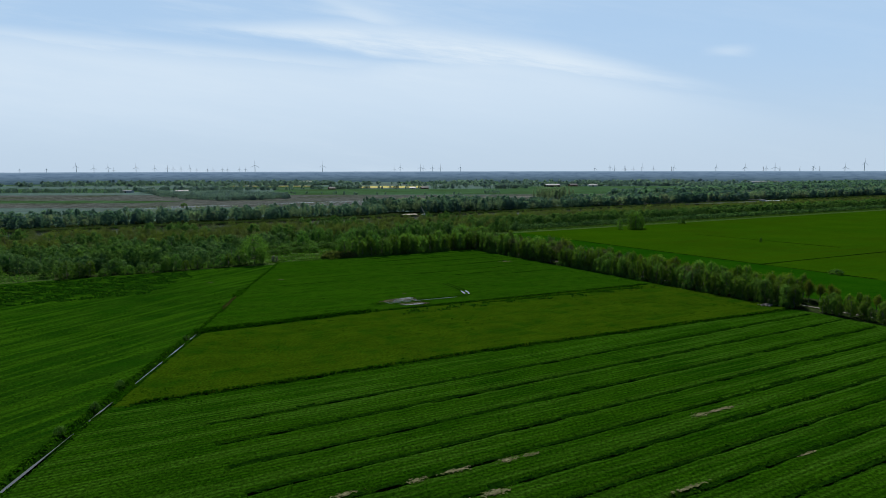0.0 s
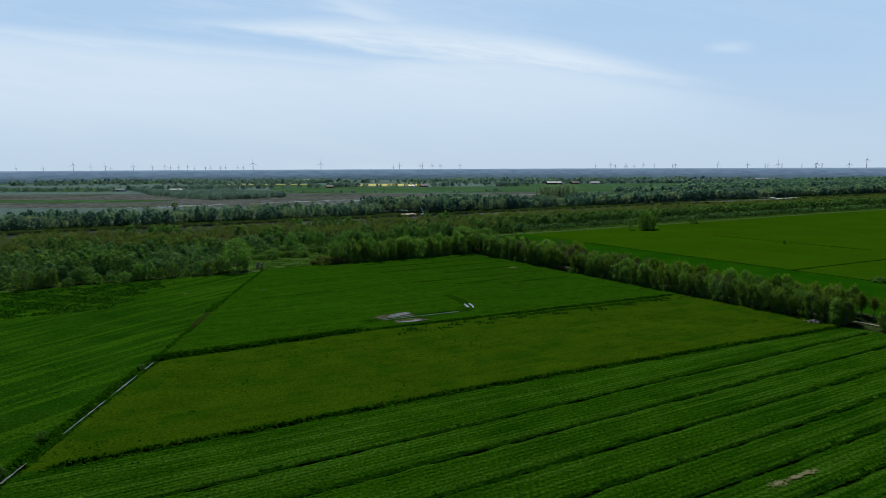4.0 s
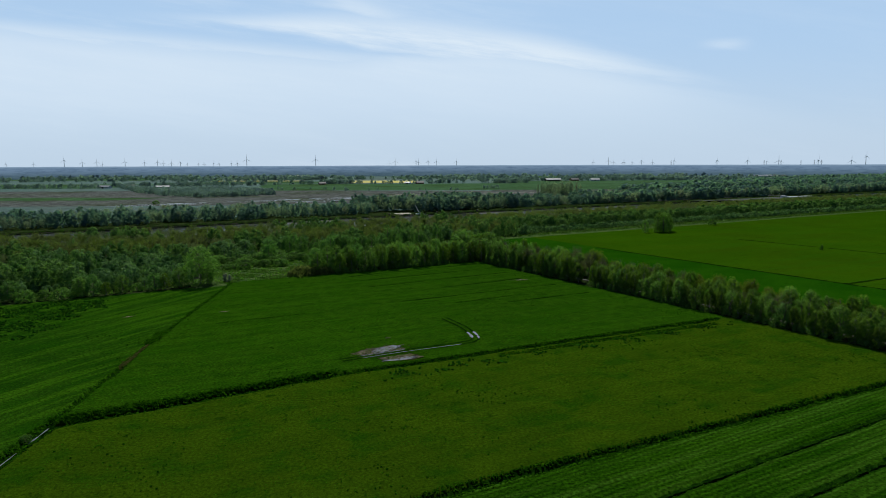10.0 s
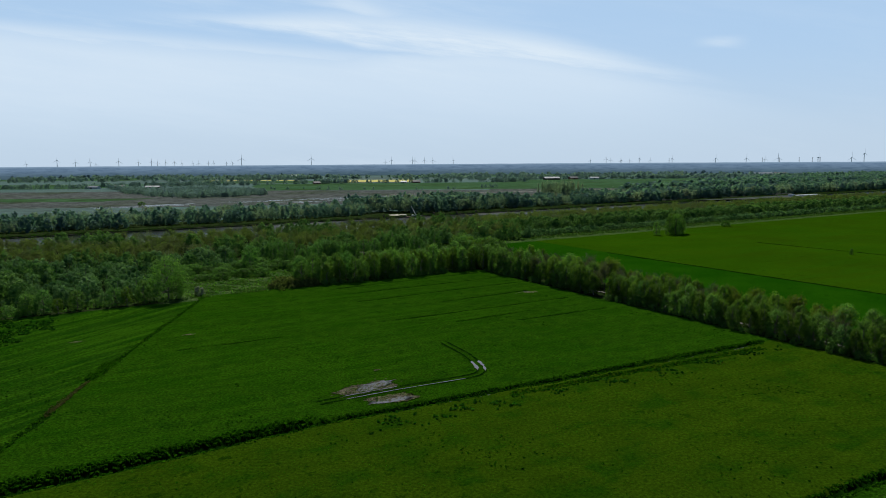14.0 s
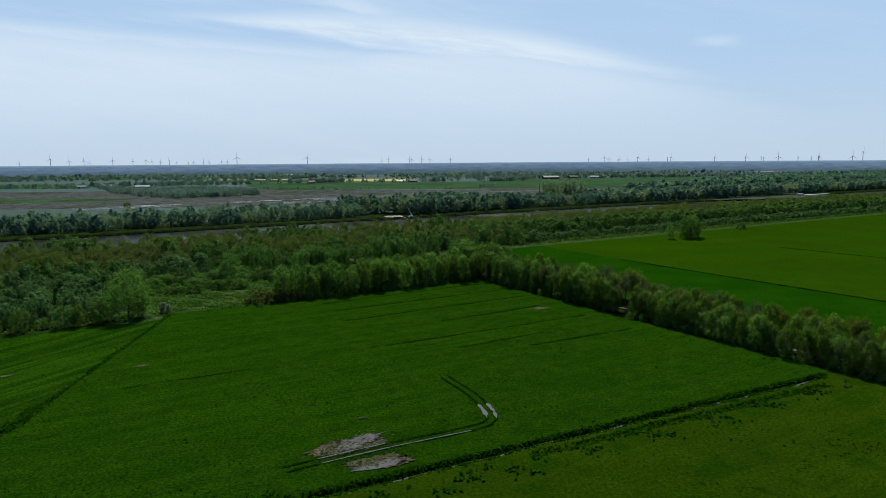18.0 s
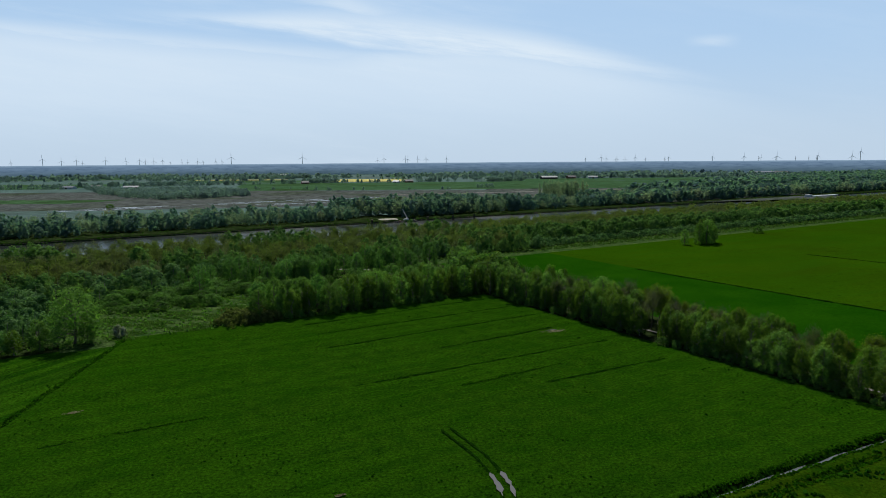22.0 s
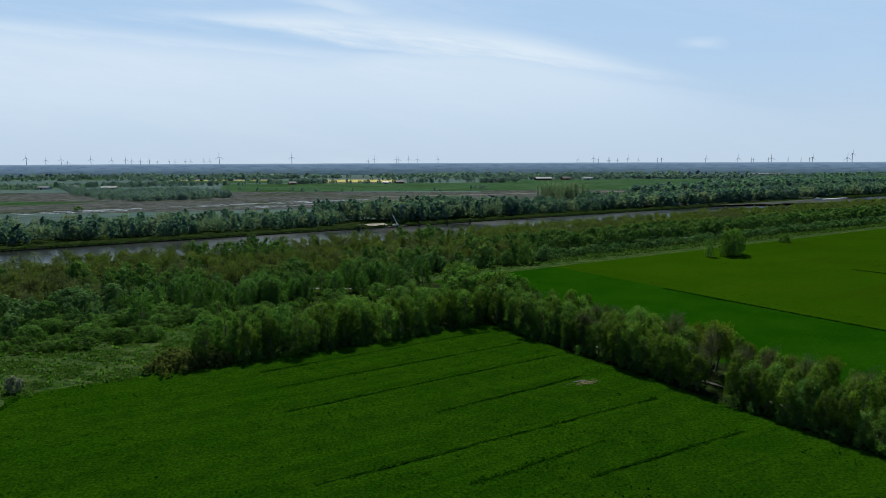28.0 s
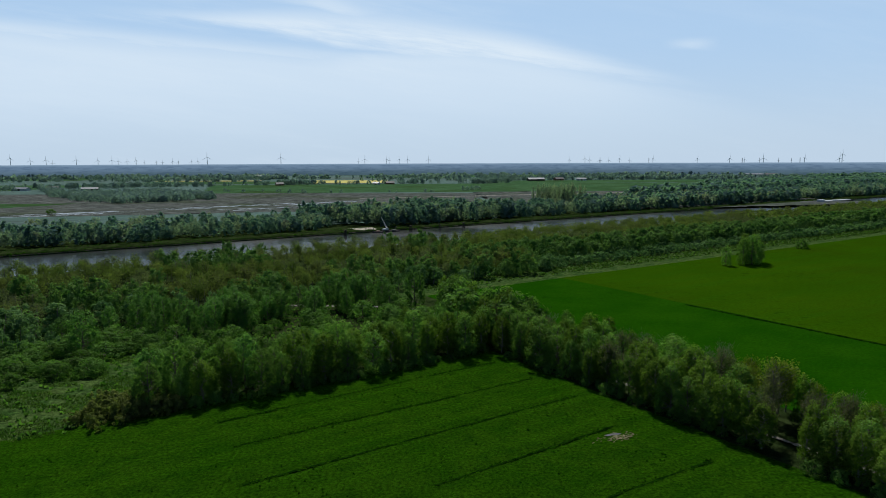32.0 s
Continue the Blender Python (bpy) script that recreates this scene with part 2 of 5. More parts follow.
# foliage
M["willow"] = surface("willow_leaves", (0.070, 0.146, 0.024), (0.148, 0.246, 0.056), 0.35, rough=0.6, leaf=0.42, island=0.16, each=0.36, spec=0.06)
M["birch"] = surface("birch_leaves", (0.060, 0.114, 0.012), (0.122, 0.190, 0.030), 0.35, rough=0.6, leaf=0.40, island=0.16, each=0.36, spec=0.06)
M["alder"] = surface("alder_leaves", (0.044, 0.118, 0.026), (0.130, 0.238, 0.058), 0.45, rough=0.55, leaf=0.38, island=0.16, each=0.28, spec=0.12)
M["aspen"] = surface("aspen_leaves", (0.080, 0.116, 0.014), (0.136, 0.164, 0.028), 0.35, rough=0.6, leaf=0.40, island=0.20, each=0.26, spec=0.0)
M["twig"] = surface("grey_twigs", (0.076, 0.092, 0.038), (0.114, 0.120, 0.058), 0.5, rough=0.9, leaf=0.42, island=0.2, each=0.2, spec=0.0)
M["scrub"] = surface("scrub_leaves", (0.052, 0.124, 0.022), (0.112, 0.200, 0.048), 0.3, rough=0.6, leaf=0.42, island=0.16, each=0.25, spec=0.08)
M["blossom"] = surface("white_blossom", (0.15, 0.18, 0.12), (0.27, 0.29, 0.24), 0.8, rough=0.7, leaf=0.3, island=0.3)
M["tuft"] = surface("rank_grass", (0.012, 0.046, 0.001), (0.024, 0.068, 0.003), 0.3, rough=0.9, leaf=0.55, island=0.4, spec=0.0)
M["blade"] = surface("grass_blades", (0.012, 0.050, 0.001), (0.026, 0.080, 0.003), 0.25, rough=0.9, leaf=0.55, island=0.45, spec=0.0)
M["weed"] = surface("dark_weeds", (0.010, 0.044, 0.004), (0.022, 0.064, 0.008), 0.3, rough=0.9, leaf=0.5, island=0.4, spec=0.0)
M["sedge"] = surface("pale_sedge", (0.030, 0.070, 0.013), (0.066, 0.104, 0.030), 0.3, rough=0.9, leaf=0.45, island=0.30, spec=0.05)
M["bark"] = surface("bark", (0.075, 0.068, 0.052), (0.14, 0.125, 0.10), 1.2, rough=0.9)
M["pale_bark"] = surface("pale_bark", (0.10, 0.097, 0.085), (0.21, 0.205, 0.18), 1.6, rough=0.85)
# woods in mass: tree by tree changes of tone
M["mass_willow"] = surface("willow_wood", (0.036, 0.092, 0.034), (0.150, 0.244, 0.100), 0.16, rough=0.6, leaf=0.34, island=0.16, spec=0.0)
M["mass_alder"] = surface("alder_wood", (0.036, 0.096, 0.026), (0.146, 0.236, 0.072), 0.12, rough=0.55, leaf=0.34, island=0.16, spec=0.0)
M["mass_aspen"] = surface("aspen_wood", (0.062, 0.092, 0.026), (0.142, 0.170, 0.050), 0.12, rough=0.6, leaf=0.40, island=0.12, patch=(0.094, 0.100, 0.048), patch_scale=0.035, spec=0.0)
M["mass_twig"] = surface("leafless_wood", (0.078, 0.098, 0.050), (0.122, 0.136, 0.076), 0.15, rough=0.9, leaf=0.42, island=0.16, spec=0.0)
# far bank leaves are tinted bluer and paler, haze put into their colour
M["mass_bank_hazed"] = surface("bank_wood", (0.074, 0.140, 0.150), (0.150, 0.216, 0.216), 0.08, rough=0.6, leaf=0.46, island=0.08, spec=0.0)
M["mass_thin_bank_hazed"] = surface("hazed_thin_bank_wood", (0.134, 0.182, 0.168), (0.206, 0.250, 0.218), 0.08, rough=0.7, leaf=0.48, island=0.10, spec=0.0, patch=(0.166, 0.174, 0.160), patch_scale=0.025)
# leaves painted blue-grey, as if seen through haze
M["mass_far_hazed"] = surface("hazed_far_wood", (0.150, 0.204, 0.280), (0.206, 0.262, 0.340), 0.03, rough=0.8, leaf=0.50, island=0.08, spec=0.0)
# built things
M["white"] = paint("white_paint", (0.66, 0.67, 0.68), 0.5)
M["grey_white"] = paint("grey_white_paint", (0.60, 0.62, 0.64), 0.5)
M["steel"] = paint("dark_steel", (0.06, 0.065, 0.07), 0.5)
M["hull"] = surface("dark_hull_paint", (0.030, 0.030, 0.034), (0.046, 0.045, 0.048), 0.6, rough=0.95, spec=0.02)
M["rust"] = paint("red_brown_paint", (0.16, 0.07, 0.045), 0.6)
M["timber"] = paint("dark_timber", (0.055, 0.045, 0.035), 0.9)
M["brick"] = paint("red_brick", (0.26, 0.12, 0.08), 0.85)
M["roof"] = paint("dark_roof", (0.10, 0.095, 0.10), 0.7)
M["pale_roof"] = paint("pale_sheet_roof", (0.20, 0.215, 0.24), 0.5)
M["glass"] = paint("cab_glass", (0.03, 0.04, 0.05), 0.1)
# backdrop glow: haze painted in as a paler, bluer tone with height
far = bpy.data.materials.new("painted_haze")
far.use_nodes = True
far.node_tree.nodes.clear()
N = Nodes(far.node_tree)
at = N.add("ShaderNodeTexCoord").outputs["Object"]
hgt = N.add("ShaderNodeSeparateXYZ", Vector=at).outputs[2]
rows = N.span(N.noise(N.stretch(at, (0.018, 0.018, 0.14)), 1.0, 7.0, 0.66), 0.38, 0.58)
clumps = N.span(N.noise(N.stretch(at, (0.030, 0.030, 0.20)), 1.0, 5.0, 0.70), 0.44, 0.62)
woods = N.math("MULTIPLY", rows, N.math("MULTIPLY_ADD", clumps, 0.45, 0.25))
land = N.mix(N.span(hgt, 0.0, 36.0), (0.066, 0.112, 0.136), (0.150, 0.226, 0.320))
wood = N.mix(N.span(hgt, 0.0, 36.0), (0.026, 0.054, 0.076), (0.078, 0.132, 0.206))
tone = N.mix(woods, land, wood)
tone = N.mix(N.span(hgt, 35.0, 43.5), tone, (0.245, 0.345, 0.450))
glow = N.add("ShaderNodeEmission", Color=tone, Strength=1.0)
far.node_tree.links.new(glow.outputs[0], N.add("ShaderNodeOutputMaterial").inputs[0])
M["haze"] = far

# ---- the field grid: u runs along the canal, v across it ----
C30, S30 = math.cos(radians(30)), math.sin(radians(30))


def xy(u, v):
    return u * C30 - v * S30, u * S30 + v * C30


def uv(x, y):
    return x * C30 + y * S30, -x * S30 + y * C30


def mesh_of(name, verts, faces, mats, slots=None, smooth=False):
    """A mesh from arrays of vertices and of faces that all have the same number of corners."""
    verts, faces = np.asarray(verts, np.float32), np.asarray(faces, np.int32)
    me = bpy.data.meshes.new(name)
    k = faces.shape[1]
    me.vertices.add(len(verts)), me.loops.add(faces.size), me.polygons.add(len(faces))
    me.vertices.foreach_set("co", verts.ravel())
    me.loops.foreach_set("vertex_index", faces.ravel())
    me.polygons.foreach_set("loop_start", np.arange(0, faces.size, k, dtype=np.int32))
    if slots is not None:
        me.polygons.foreach_set("material_index", np.asarray(slots, np.int32))
    if smooth:
        me.polygons.foreach_set("use_smooth", np.ones(len(faces), bool))
    for m in mats:
        me.materials.append(M[m])
    me.update(calc_edges=True)
    return me


def setting(name, me, label, category="", kind="structure"):
    return tagged(new(name, me), label, category, kind=kind)


def part(name, bm, material, parent, label=""):
    """Links a bmesh as one mesh object under a thing or a part."""
    me = bpy.data.meshes.new(name)
    bm.to_mesh(me)
    bm.free()
    me.materials.append(M[material])
    ob = new(name, me)
    ob.parent = parent
    return tagged(ob, label)


def mesh_part(name, me, parent, label=""):
    ob = new(name, me)
    ob.parent = parent
    return tagged(ob, label)


def thing(name, place, label, category, group="", turn=0.0):
    ob = new(name)
    ob.matrix_world = pose(*place, rz=turn)
    return tagged(ob, label, category, group)


def box(bm, x0, x1, y0, y1, z0, z1, bevel=0.0):
    """Adds a bevelled box."""
    made = bmesh.ops.create_cube(bm, size=1.0, matrix=Matrix.Translation(((x0 + x1) / 2, (y0 + y1) / 2, (z0 + z1) / 2)) @ Matrix.Diagonal((x1 - x0, y1 - y0, z1 - z0, 1)))
    if bevel:
        edges = {e for v in made["verts"] for e in v.link_edges}
        bmesh.ops.bevel(bm, geom=list(edges), offset=bevel, segments=2, affect="EDGES")
    return bm


def rod(bm, a, b, r0, r1, sides=8):
    """Adds a tapered rod from a to b."""
    a, b = Vector(a), Vector(b)
    m = Matrix.Translation((a + b) / 2) @ (b - a).to_track_quat("Z", "Y").to_matrix().to_4x4()
    bmesh.ops.create_cone(bm, cap_ends=True, segments=sides, radius1=r0, radius2=r1, depth=(b - a).length, matrix=m)
    return bm


# ---- ground ----
def wave(x, y, s, seed=0.0):
    return np.sin(x / s + seed) * np.cos(y / (s * 1.13) + 1.7 * seed) + 0.5 * np.sin((x + y) / (s * 0.47) + 2.1 * seed)


# ditches and furrows as u, v at both ends: half width, depth
DITCH_A = ((-30.0, 82.0), (33.2, 206.5), (49.0, 240.5), (57.6, 259.5), (101.0, 346.0))
CUTS = [
    (DITCH_A[0], DITCH_A[1], 1.6, 1.1), (DITCH_A[1], DITCH_A[2], 0.8, 0.6), (DITCH_A[2], DITCH_A[3], 0.6, 0.3), (DITCH_A[3], DITCH_A[4], 0.6, 0.45),
    ((34.0, 206.4), (90.0, 206.9), 2.5, 1.3), ((90.0, 206.5), (219.0, 196.0), 1.2, 0.9),
    ((135.0, 199.0), (214.0, 192.0), 0.7, 0.35),
    ((9.0, 146.0), (99.0, 142.5), 1.2, 0.8), ((99.0, 142.5), (225.0, 132.0), 1.2, 0.8),
    ((319.0, 150.0), (316.0, 352.0), 0.0, 0.0), ((425.0, 335.0), (431.0, 228.0), 0.0, 0.0), ((317.0, 208.0), (470.0, 200.0), 0.0, 0.0),
]
FURROWS = [((20.0, v), (222.0, v - 2.0), 0.95, 0.42) for v in (126.0, 115.2, 104.2, 93.6, 84.4, 75.4, 66.8, 58.8, 50.0)]
FURROWS += [((150.0, 335.0), (220.0, 336.0), 0.6, 0.15), ((146.0, 307.0), (219.0, 307.0), 0.7, 0.22), ((172.0, 290.0), (214.0, 291.0), 0.7, 0.22),
            ((140.0, 274.5), (216.0, 271.5), 0.7, 0.24), ((160.0, 261.5), (190.0, 262.0), 0.5, 0.14), ((178.0, 253.2), (215.0, 251.0), 0.8, 0.25),
            ((150.0, 322.0), (219.0, 321.0), 0.5, 0.12), ((79.0, 274.6), (108.0, 273.6), 0.5, 0.15)]
CANAL0, CANAL1 = 556.0, 645.0


def hollow(u, v, a, b, half, deep):
    du, dv = b[0] - a[0], b[1] - a[1]
    t = np.clip(((u - a[0]) * du + (v - a[1]) * dv) / (du * du + dv * dv), 0, 1)
    d = np.hypot(u - a[0] - t * du, v - a[1] - t * dv)
    return deep * np.clip(1.35 * (1 - d / half), 0, 1)


def height(u, v):
    x, y = xy(u, v)
    z = 0.015 * wave(x, y, 2.1) + 0.05 * wave(x, y, 6.3, 1.0)
    fade = np.clip((900 - v) / 300, 0, 1) * np.clip((v + 400) / 300, 0, 1)
    z = z * fade
    cut = np.zeros_like(z)
    for c in CUTS[:9] + FURROWS:
        cut = np.maximum(cut, hollow(u + 0.35 * wave(x, y, 5.0, 2.0), v + 0.3 * wave(x, y, 4.0, 3.0), *c))
    z = z - cut
    bank = np.clip((v - CANAL0) / 5.0, 0, 1) * np.clip((CANAL1 - v) / 5.0, 0, 1)
    z = z - 4.5 * bank
    return z + 0.9 * np.clip(1 - np.abs(v - CANAL1 - 9) / 9, 0, 1)   # low dyke on the far bank


def axis(stops):
    """Grid lines: stretches of (from, to, step)."""
    out = []
    for a, b, s in stops:
        out.append(np.linspace(a, b, max(1, round((b - a) / s)), endpoint=False))
    return np.concatenate([*out, [stops[-1][1]]])


GU = axis([(-40000, -4000, 6000), (-4000, -400, 300), (-400, -60, 20), (-60, 105, 1.05), (105, 240, 1.9), (240, 330, 3), (330, 480, 3.5), (480, 1400, 20), (1400, 6000, 200), (6000, 60000, 6000)])
GV = axis([(-60000, -2000, 6000), (-2000, -100, 150), (-100, 38, 6), (38, 215, 0.8), (215, 348, 1.2), (348, 440, 3), (440, 550, 8), (550, 562, 1), (562, 639, 8), (639, 664, 1),
           (664, 800, 12), (800, 2000, 50), (2000, 6000, 200), (6000, 60000, 6000)])
gu, gv = np.meshgrid(GU, GV)
gx, gy = xy(gu, gv)
gz = height(gu, gv)
nu, nv = len(GU), len(GV)
idx = np.arange(nu * nv).reshape(nv, nu)
quads = np.stack([idx[:-1, :-1], idx[:-1, 1:], idx[1:, 1:], idx[1:, :-1]], -1).reshape(-1, 4)
cu, cv = ((GU[:-1] + GU[1:]) / 2)[None, :] + 0 * GV[:-1, None], ((GV[:-1] + GV[1:]) / 2)[:, None] + 0 * GU[None, :-1]
cz = (gz[:-1, :-1] + gz[1:, 1:]) / 2
line_a = np.interp(cv, [p[1] for p in DITCH_A], [p[0] for p in DITCH_A])
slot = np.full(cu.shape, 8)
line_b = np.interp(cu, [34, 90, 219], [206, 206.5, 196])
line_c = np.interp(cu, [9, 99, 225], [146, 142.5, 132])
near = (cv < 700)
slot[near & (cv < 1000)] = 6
inner = (cu > line_a) & (cu < 224)
slot[inner & (cv < line_c)] = 0
slot[inner & (cv >= line_c) & (cv < line_b)] = 1
slot[inner & (cv >= line_b) & (cv < 341)] = 2
slot[(cu <= line_a) & (cv < 343)] = 3
slot[(cu >= 250) & (cu < 318) & (cv < 420)] = 5
slot[(cu >= 318) & (cv < 424)] = 4
slot[(cu >= 240) & (cv >= 415) & (cv < 442)] = 7
slot[(cu > 85) & (cu < 160) & (cv >= 341) & (cv < 405)] = 7
slot[(cu > 99) & (cu < 224) & (cv >= 341) & (cv < 347.5)] = 2
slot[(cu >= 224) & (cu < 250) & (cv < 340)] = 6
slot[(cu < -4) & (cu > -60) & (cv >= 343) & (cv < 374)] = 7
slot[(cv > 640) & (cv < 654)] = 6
# ground sunk below 0.22 takes the dark green
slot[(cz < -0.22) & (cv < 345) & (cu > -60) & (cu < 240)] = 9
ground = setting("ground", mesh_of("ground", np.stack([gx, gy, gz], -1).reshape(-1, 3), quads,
                 ["mown", "meadow", "pasture", "left", "right", "strip", "wood_floor", "rough", "far_land_hazed", "dark_green"], slot.ravel(), True),
                 "flat green pastures cut by ditches, running out to the horizon", "ground")


def patch(name, corners, z, material, label, category, kind="structure", ragged=0.0, seed=0):
    """A level patch with the given outline, its edge broken up."""
    rng = np.random.default_rng(seed)
    pts = []
    for a, b in zip(corners, corners[1:] + corners[:1]):
        n = max(1, int(math.dist(a, b) / max(ragged * 1.5, 4.0))) if ragged else 1
        for i in range(n):
            p = [a[k] + (b[k] - a[k]) * i / n for k in (0, 1)]
            pts.append([p[k] + (rng.uniform(-ragged, ragged) if ragged else 0) for k in (0, 1)])
    bm = bmesh.new()
    bm.faces.new([bm.verts.new((*p, z)) for p in pts])
    bmesh.ops.triangulate(bm, faces=bm.faces[:])
    me = bpy.data.meshes.new(name)
    bm.to_mesh(me)
    bm.free()
    me.materials.append(M[material])
    return setting(name, me, label, category, kind)


def uvs(*pts):
    return [xy(*p) for p in pts]


# water in the canal and the ditches
patch("canal_water", uvs((-900, CANAL0 + 1), (6000, CANAL0 + 1), (6000, CANAL1 - 1), (-900, CANAL1 - 1)), -1.6, "canal", "dark rippled canal water reflecting the pale sky", "water")
for v0, v1, half in ((82.0, 136.0, 0.42), (138.5, 152.0, 0.34), (163.0, 180.0, 0.36), (182.0, 196.0, 0.30), (199.5, 206.0, 0.24)):
    lane = [(v0 + (v1 - v0) * k / 8) for k in range(9)]
    bed = [float(np.interp(v, [p[1] for p in DITCH_A], [p[0] for p in DITCH_A])) for v in lane]
    wide = [half * (0.55 + 0.45 * math.sin(2.3 * v) * math.cos(0.7 * v)) if 0 < k < 8 else 0.05 for k, v in enumerate(lane)]
    patch("ditch_water", uvs(*[(u - w * 1.1, v) for u, v, w in zip(bed, lane, wide)], *[(u + w * 1.1, v) for u, v, w in zip(bed[::-1], lane[::-1], wide[::-1])]), -0.62, "ditch_water", "narrow strip of still ditch water reflecting the sky", "water")
patch("ditch_water", uvs((96, 203.9), (140, 201), (218, 195), (218, 197), (140, 203.4), (96, 205.6)), -0.74, "ditch_water", "thread of water between rank grass in a ditch", "water")

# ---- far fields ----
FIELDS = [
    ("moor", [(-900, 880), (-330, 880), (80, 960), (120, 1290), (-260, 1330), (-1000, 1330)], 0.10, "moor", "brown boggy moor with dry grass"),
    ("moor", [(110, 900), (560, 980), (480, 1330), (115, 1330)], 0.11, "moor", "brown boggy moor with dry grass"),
    ("field", [(-900, 1010), (-440, 1010), (-400, 1080), (-900, 1120)], 0.16, "green_far_hazed", "small bright green pasture in the moor"),
    ("field", [(-330, 1335), (900, 1340), (1000, 1740), (-420, 1740)], 0.12, "green_far_hazed", "wide green pasture beyond the moor"),
    ("field", [(-640, 1800), (-190, 1780), (-190, 1960), (-650, 1980)], 0.14, "green_far_hazed", "green far pasture"),
    ("field", [(200, 1740), (1500, 1790), (1600, 2000), (200, 1960)], 0.13, "green_far_hazed", "green far pasture"),
    ("field", [(-1500, 1500), (-700, 1480), (-650, 1760), (-1600, 1800)], 0.13, "green_far_hazed", "green far pasture"),
    ("field", [(-100, 2300), (900, 2350), (950, 2700), (-150, 2650)], 0.13, "green_far_hazed", "green far pasture"),
    ("field", [(-1900, 2200), (-900, 2150), (-850, 2500), (-2000, 2600)], 0.13, "green_far_hazed", "green far pasture"),
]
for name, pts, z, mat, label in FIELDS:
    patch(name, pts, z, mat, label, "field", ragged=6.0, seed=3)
for pts in ([(-640, 2000), (-372, 1985), (-372, 2045), (-640, 2060)], [(-222, 1800), (-48, 1790), (-42, 2010), (-232, 2030)], [(830, 2400), (1010, 2390), (1020, 2440), (840, 2450)]):
    crop = patch("rapeseed_field", pts, 0.9, "rape", "flat field of bright yellow rapeseed in bloom", "field", ragged=2.0, seed=4)
rng = np.random.default_rng(11)
for i in range(26):
    u0 = rng.uniform(90, 430)
    v0 = np.interp(u0, [90, 450], [948, 992]) + rng.normal(0, 9) - (rng.uniform(0, 90) if u0 > 300 else 0)
    lon = rng.uniform(30, 120)
    patch("moor_pool", uvs((u0, v0), (u0 + lon, v0 + rng.uniform(-3, 3)), (u0 + lon, v0 + 2.6), (u0, v0 + rng.uniform(2, 4))), 0.2, "puddle", "long shallow pool of pale water on the moor", "water", ragged=1.5, seed=i)
for a, b in (((-60, 1150), (400, 1290)),):
    patch("farm_track", [a, b, (b[0], b[1] + 9), (a[0], a[1] + 6)], 0.24, "gravel", "pale track across the moor", "track", ragged=1.0, seed=2)

# skyline: low woods on a glowing backdrop, haze painted into its colour
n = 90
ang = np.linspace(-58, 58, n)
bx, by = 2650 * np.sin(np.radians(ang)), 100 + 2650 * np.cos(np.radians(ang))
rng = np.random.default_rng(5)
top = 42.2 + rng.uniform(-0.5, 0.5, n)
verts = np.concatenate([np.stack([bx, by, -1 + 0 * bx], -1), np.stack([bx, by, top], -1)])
setting("backdrop", mesh_of("backdrop", verts, [(i, i + 1, n + i + 1, n + i) for i in range(n - 1)], ["haze"]), "far woods along the horizon with blue haze painted in", "distance")


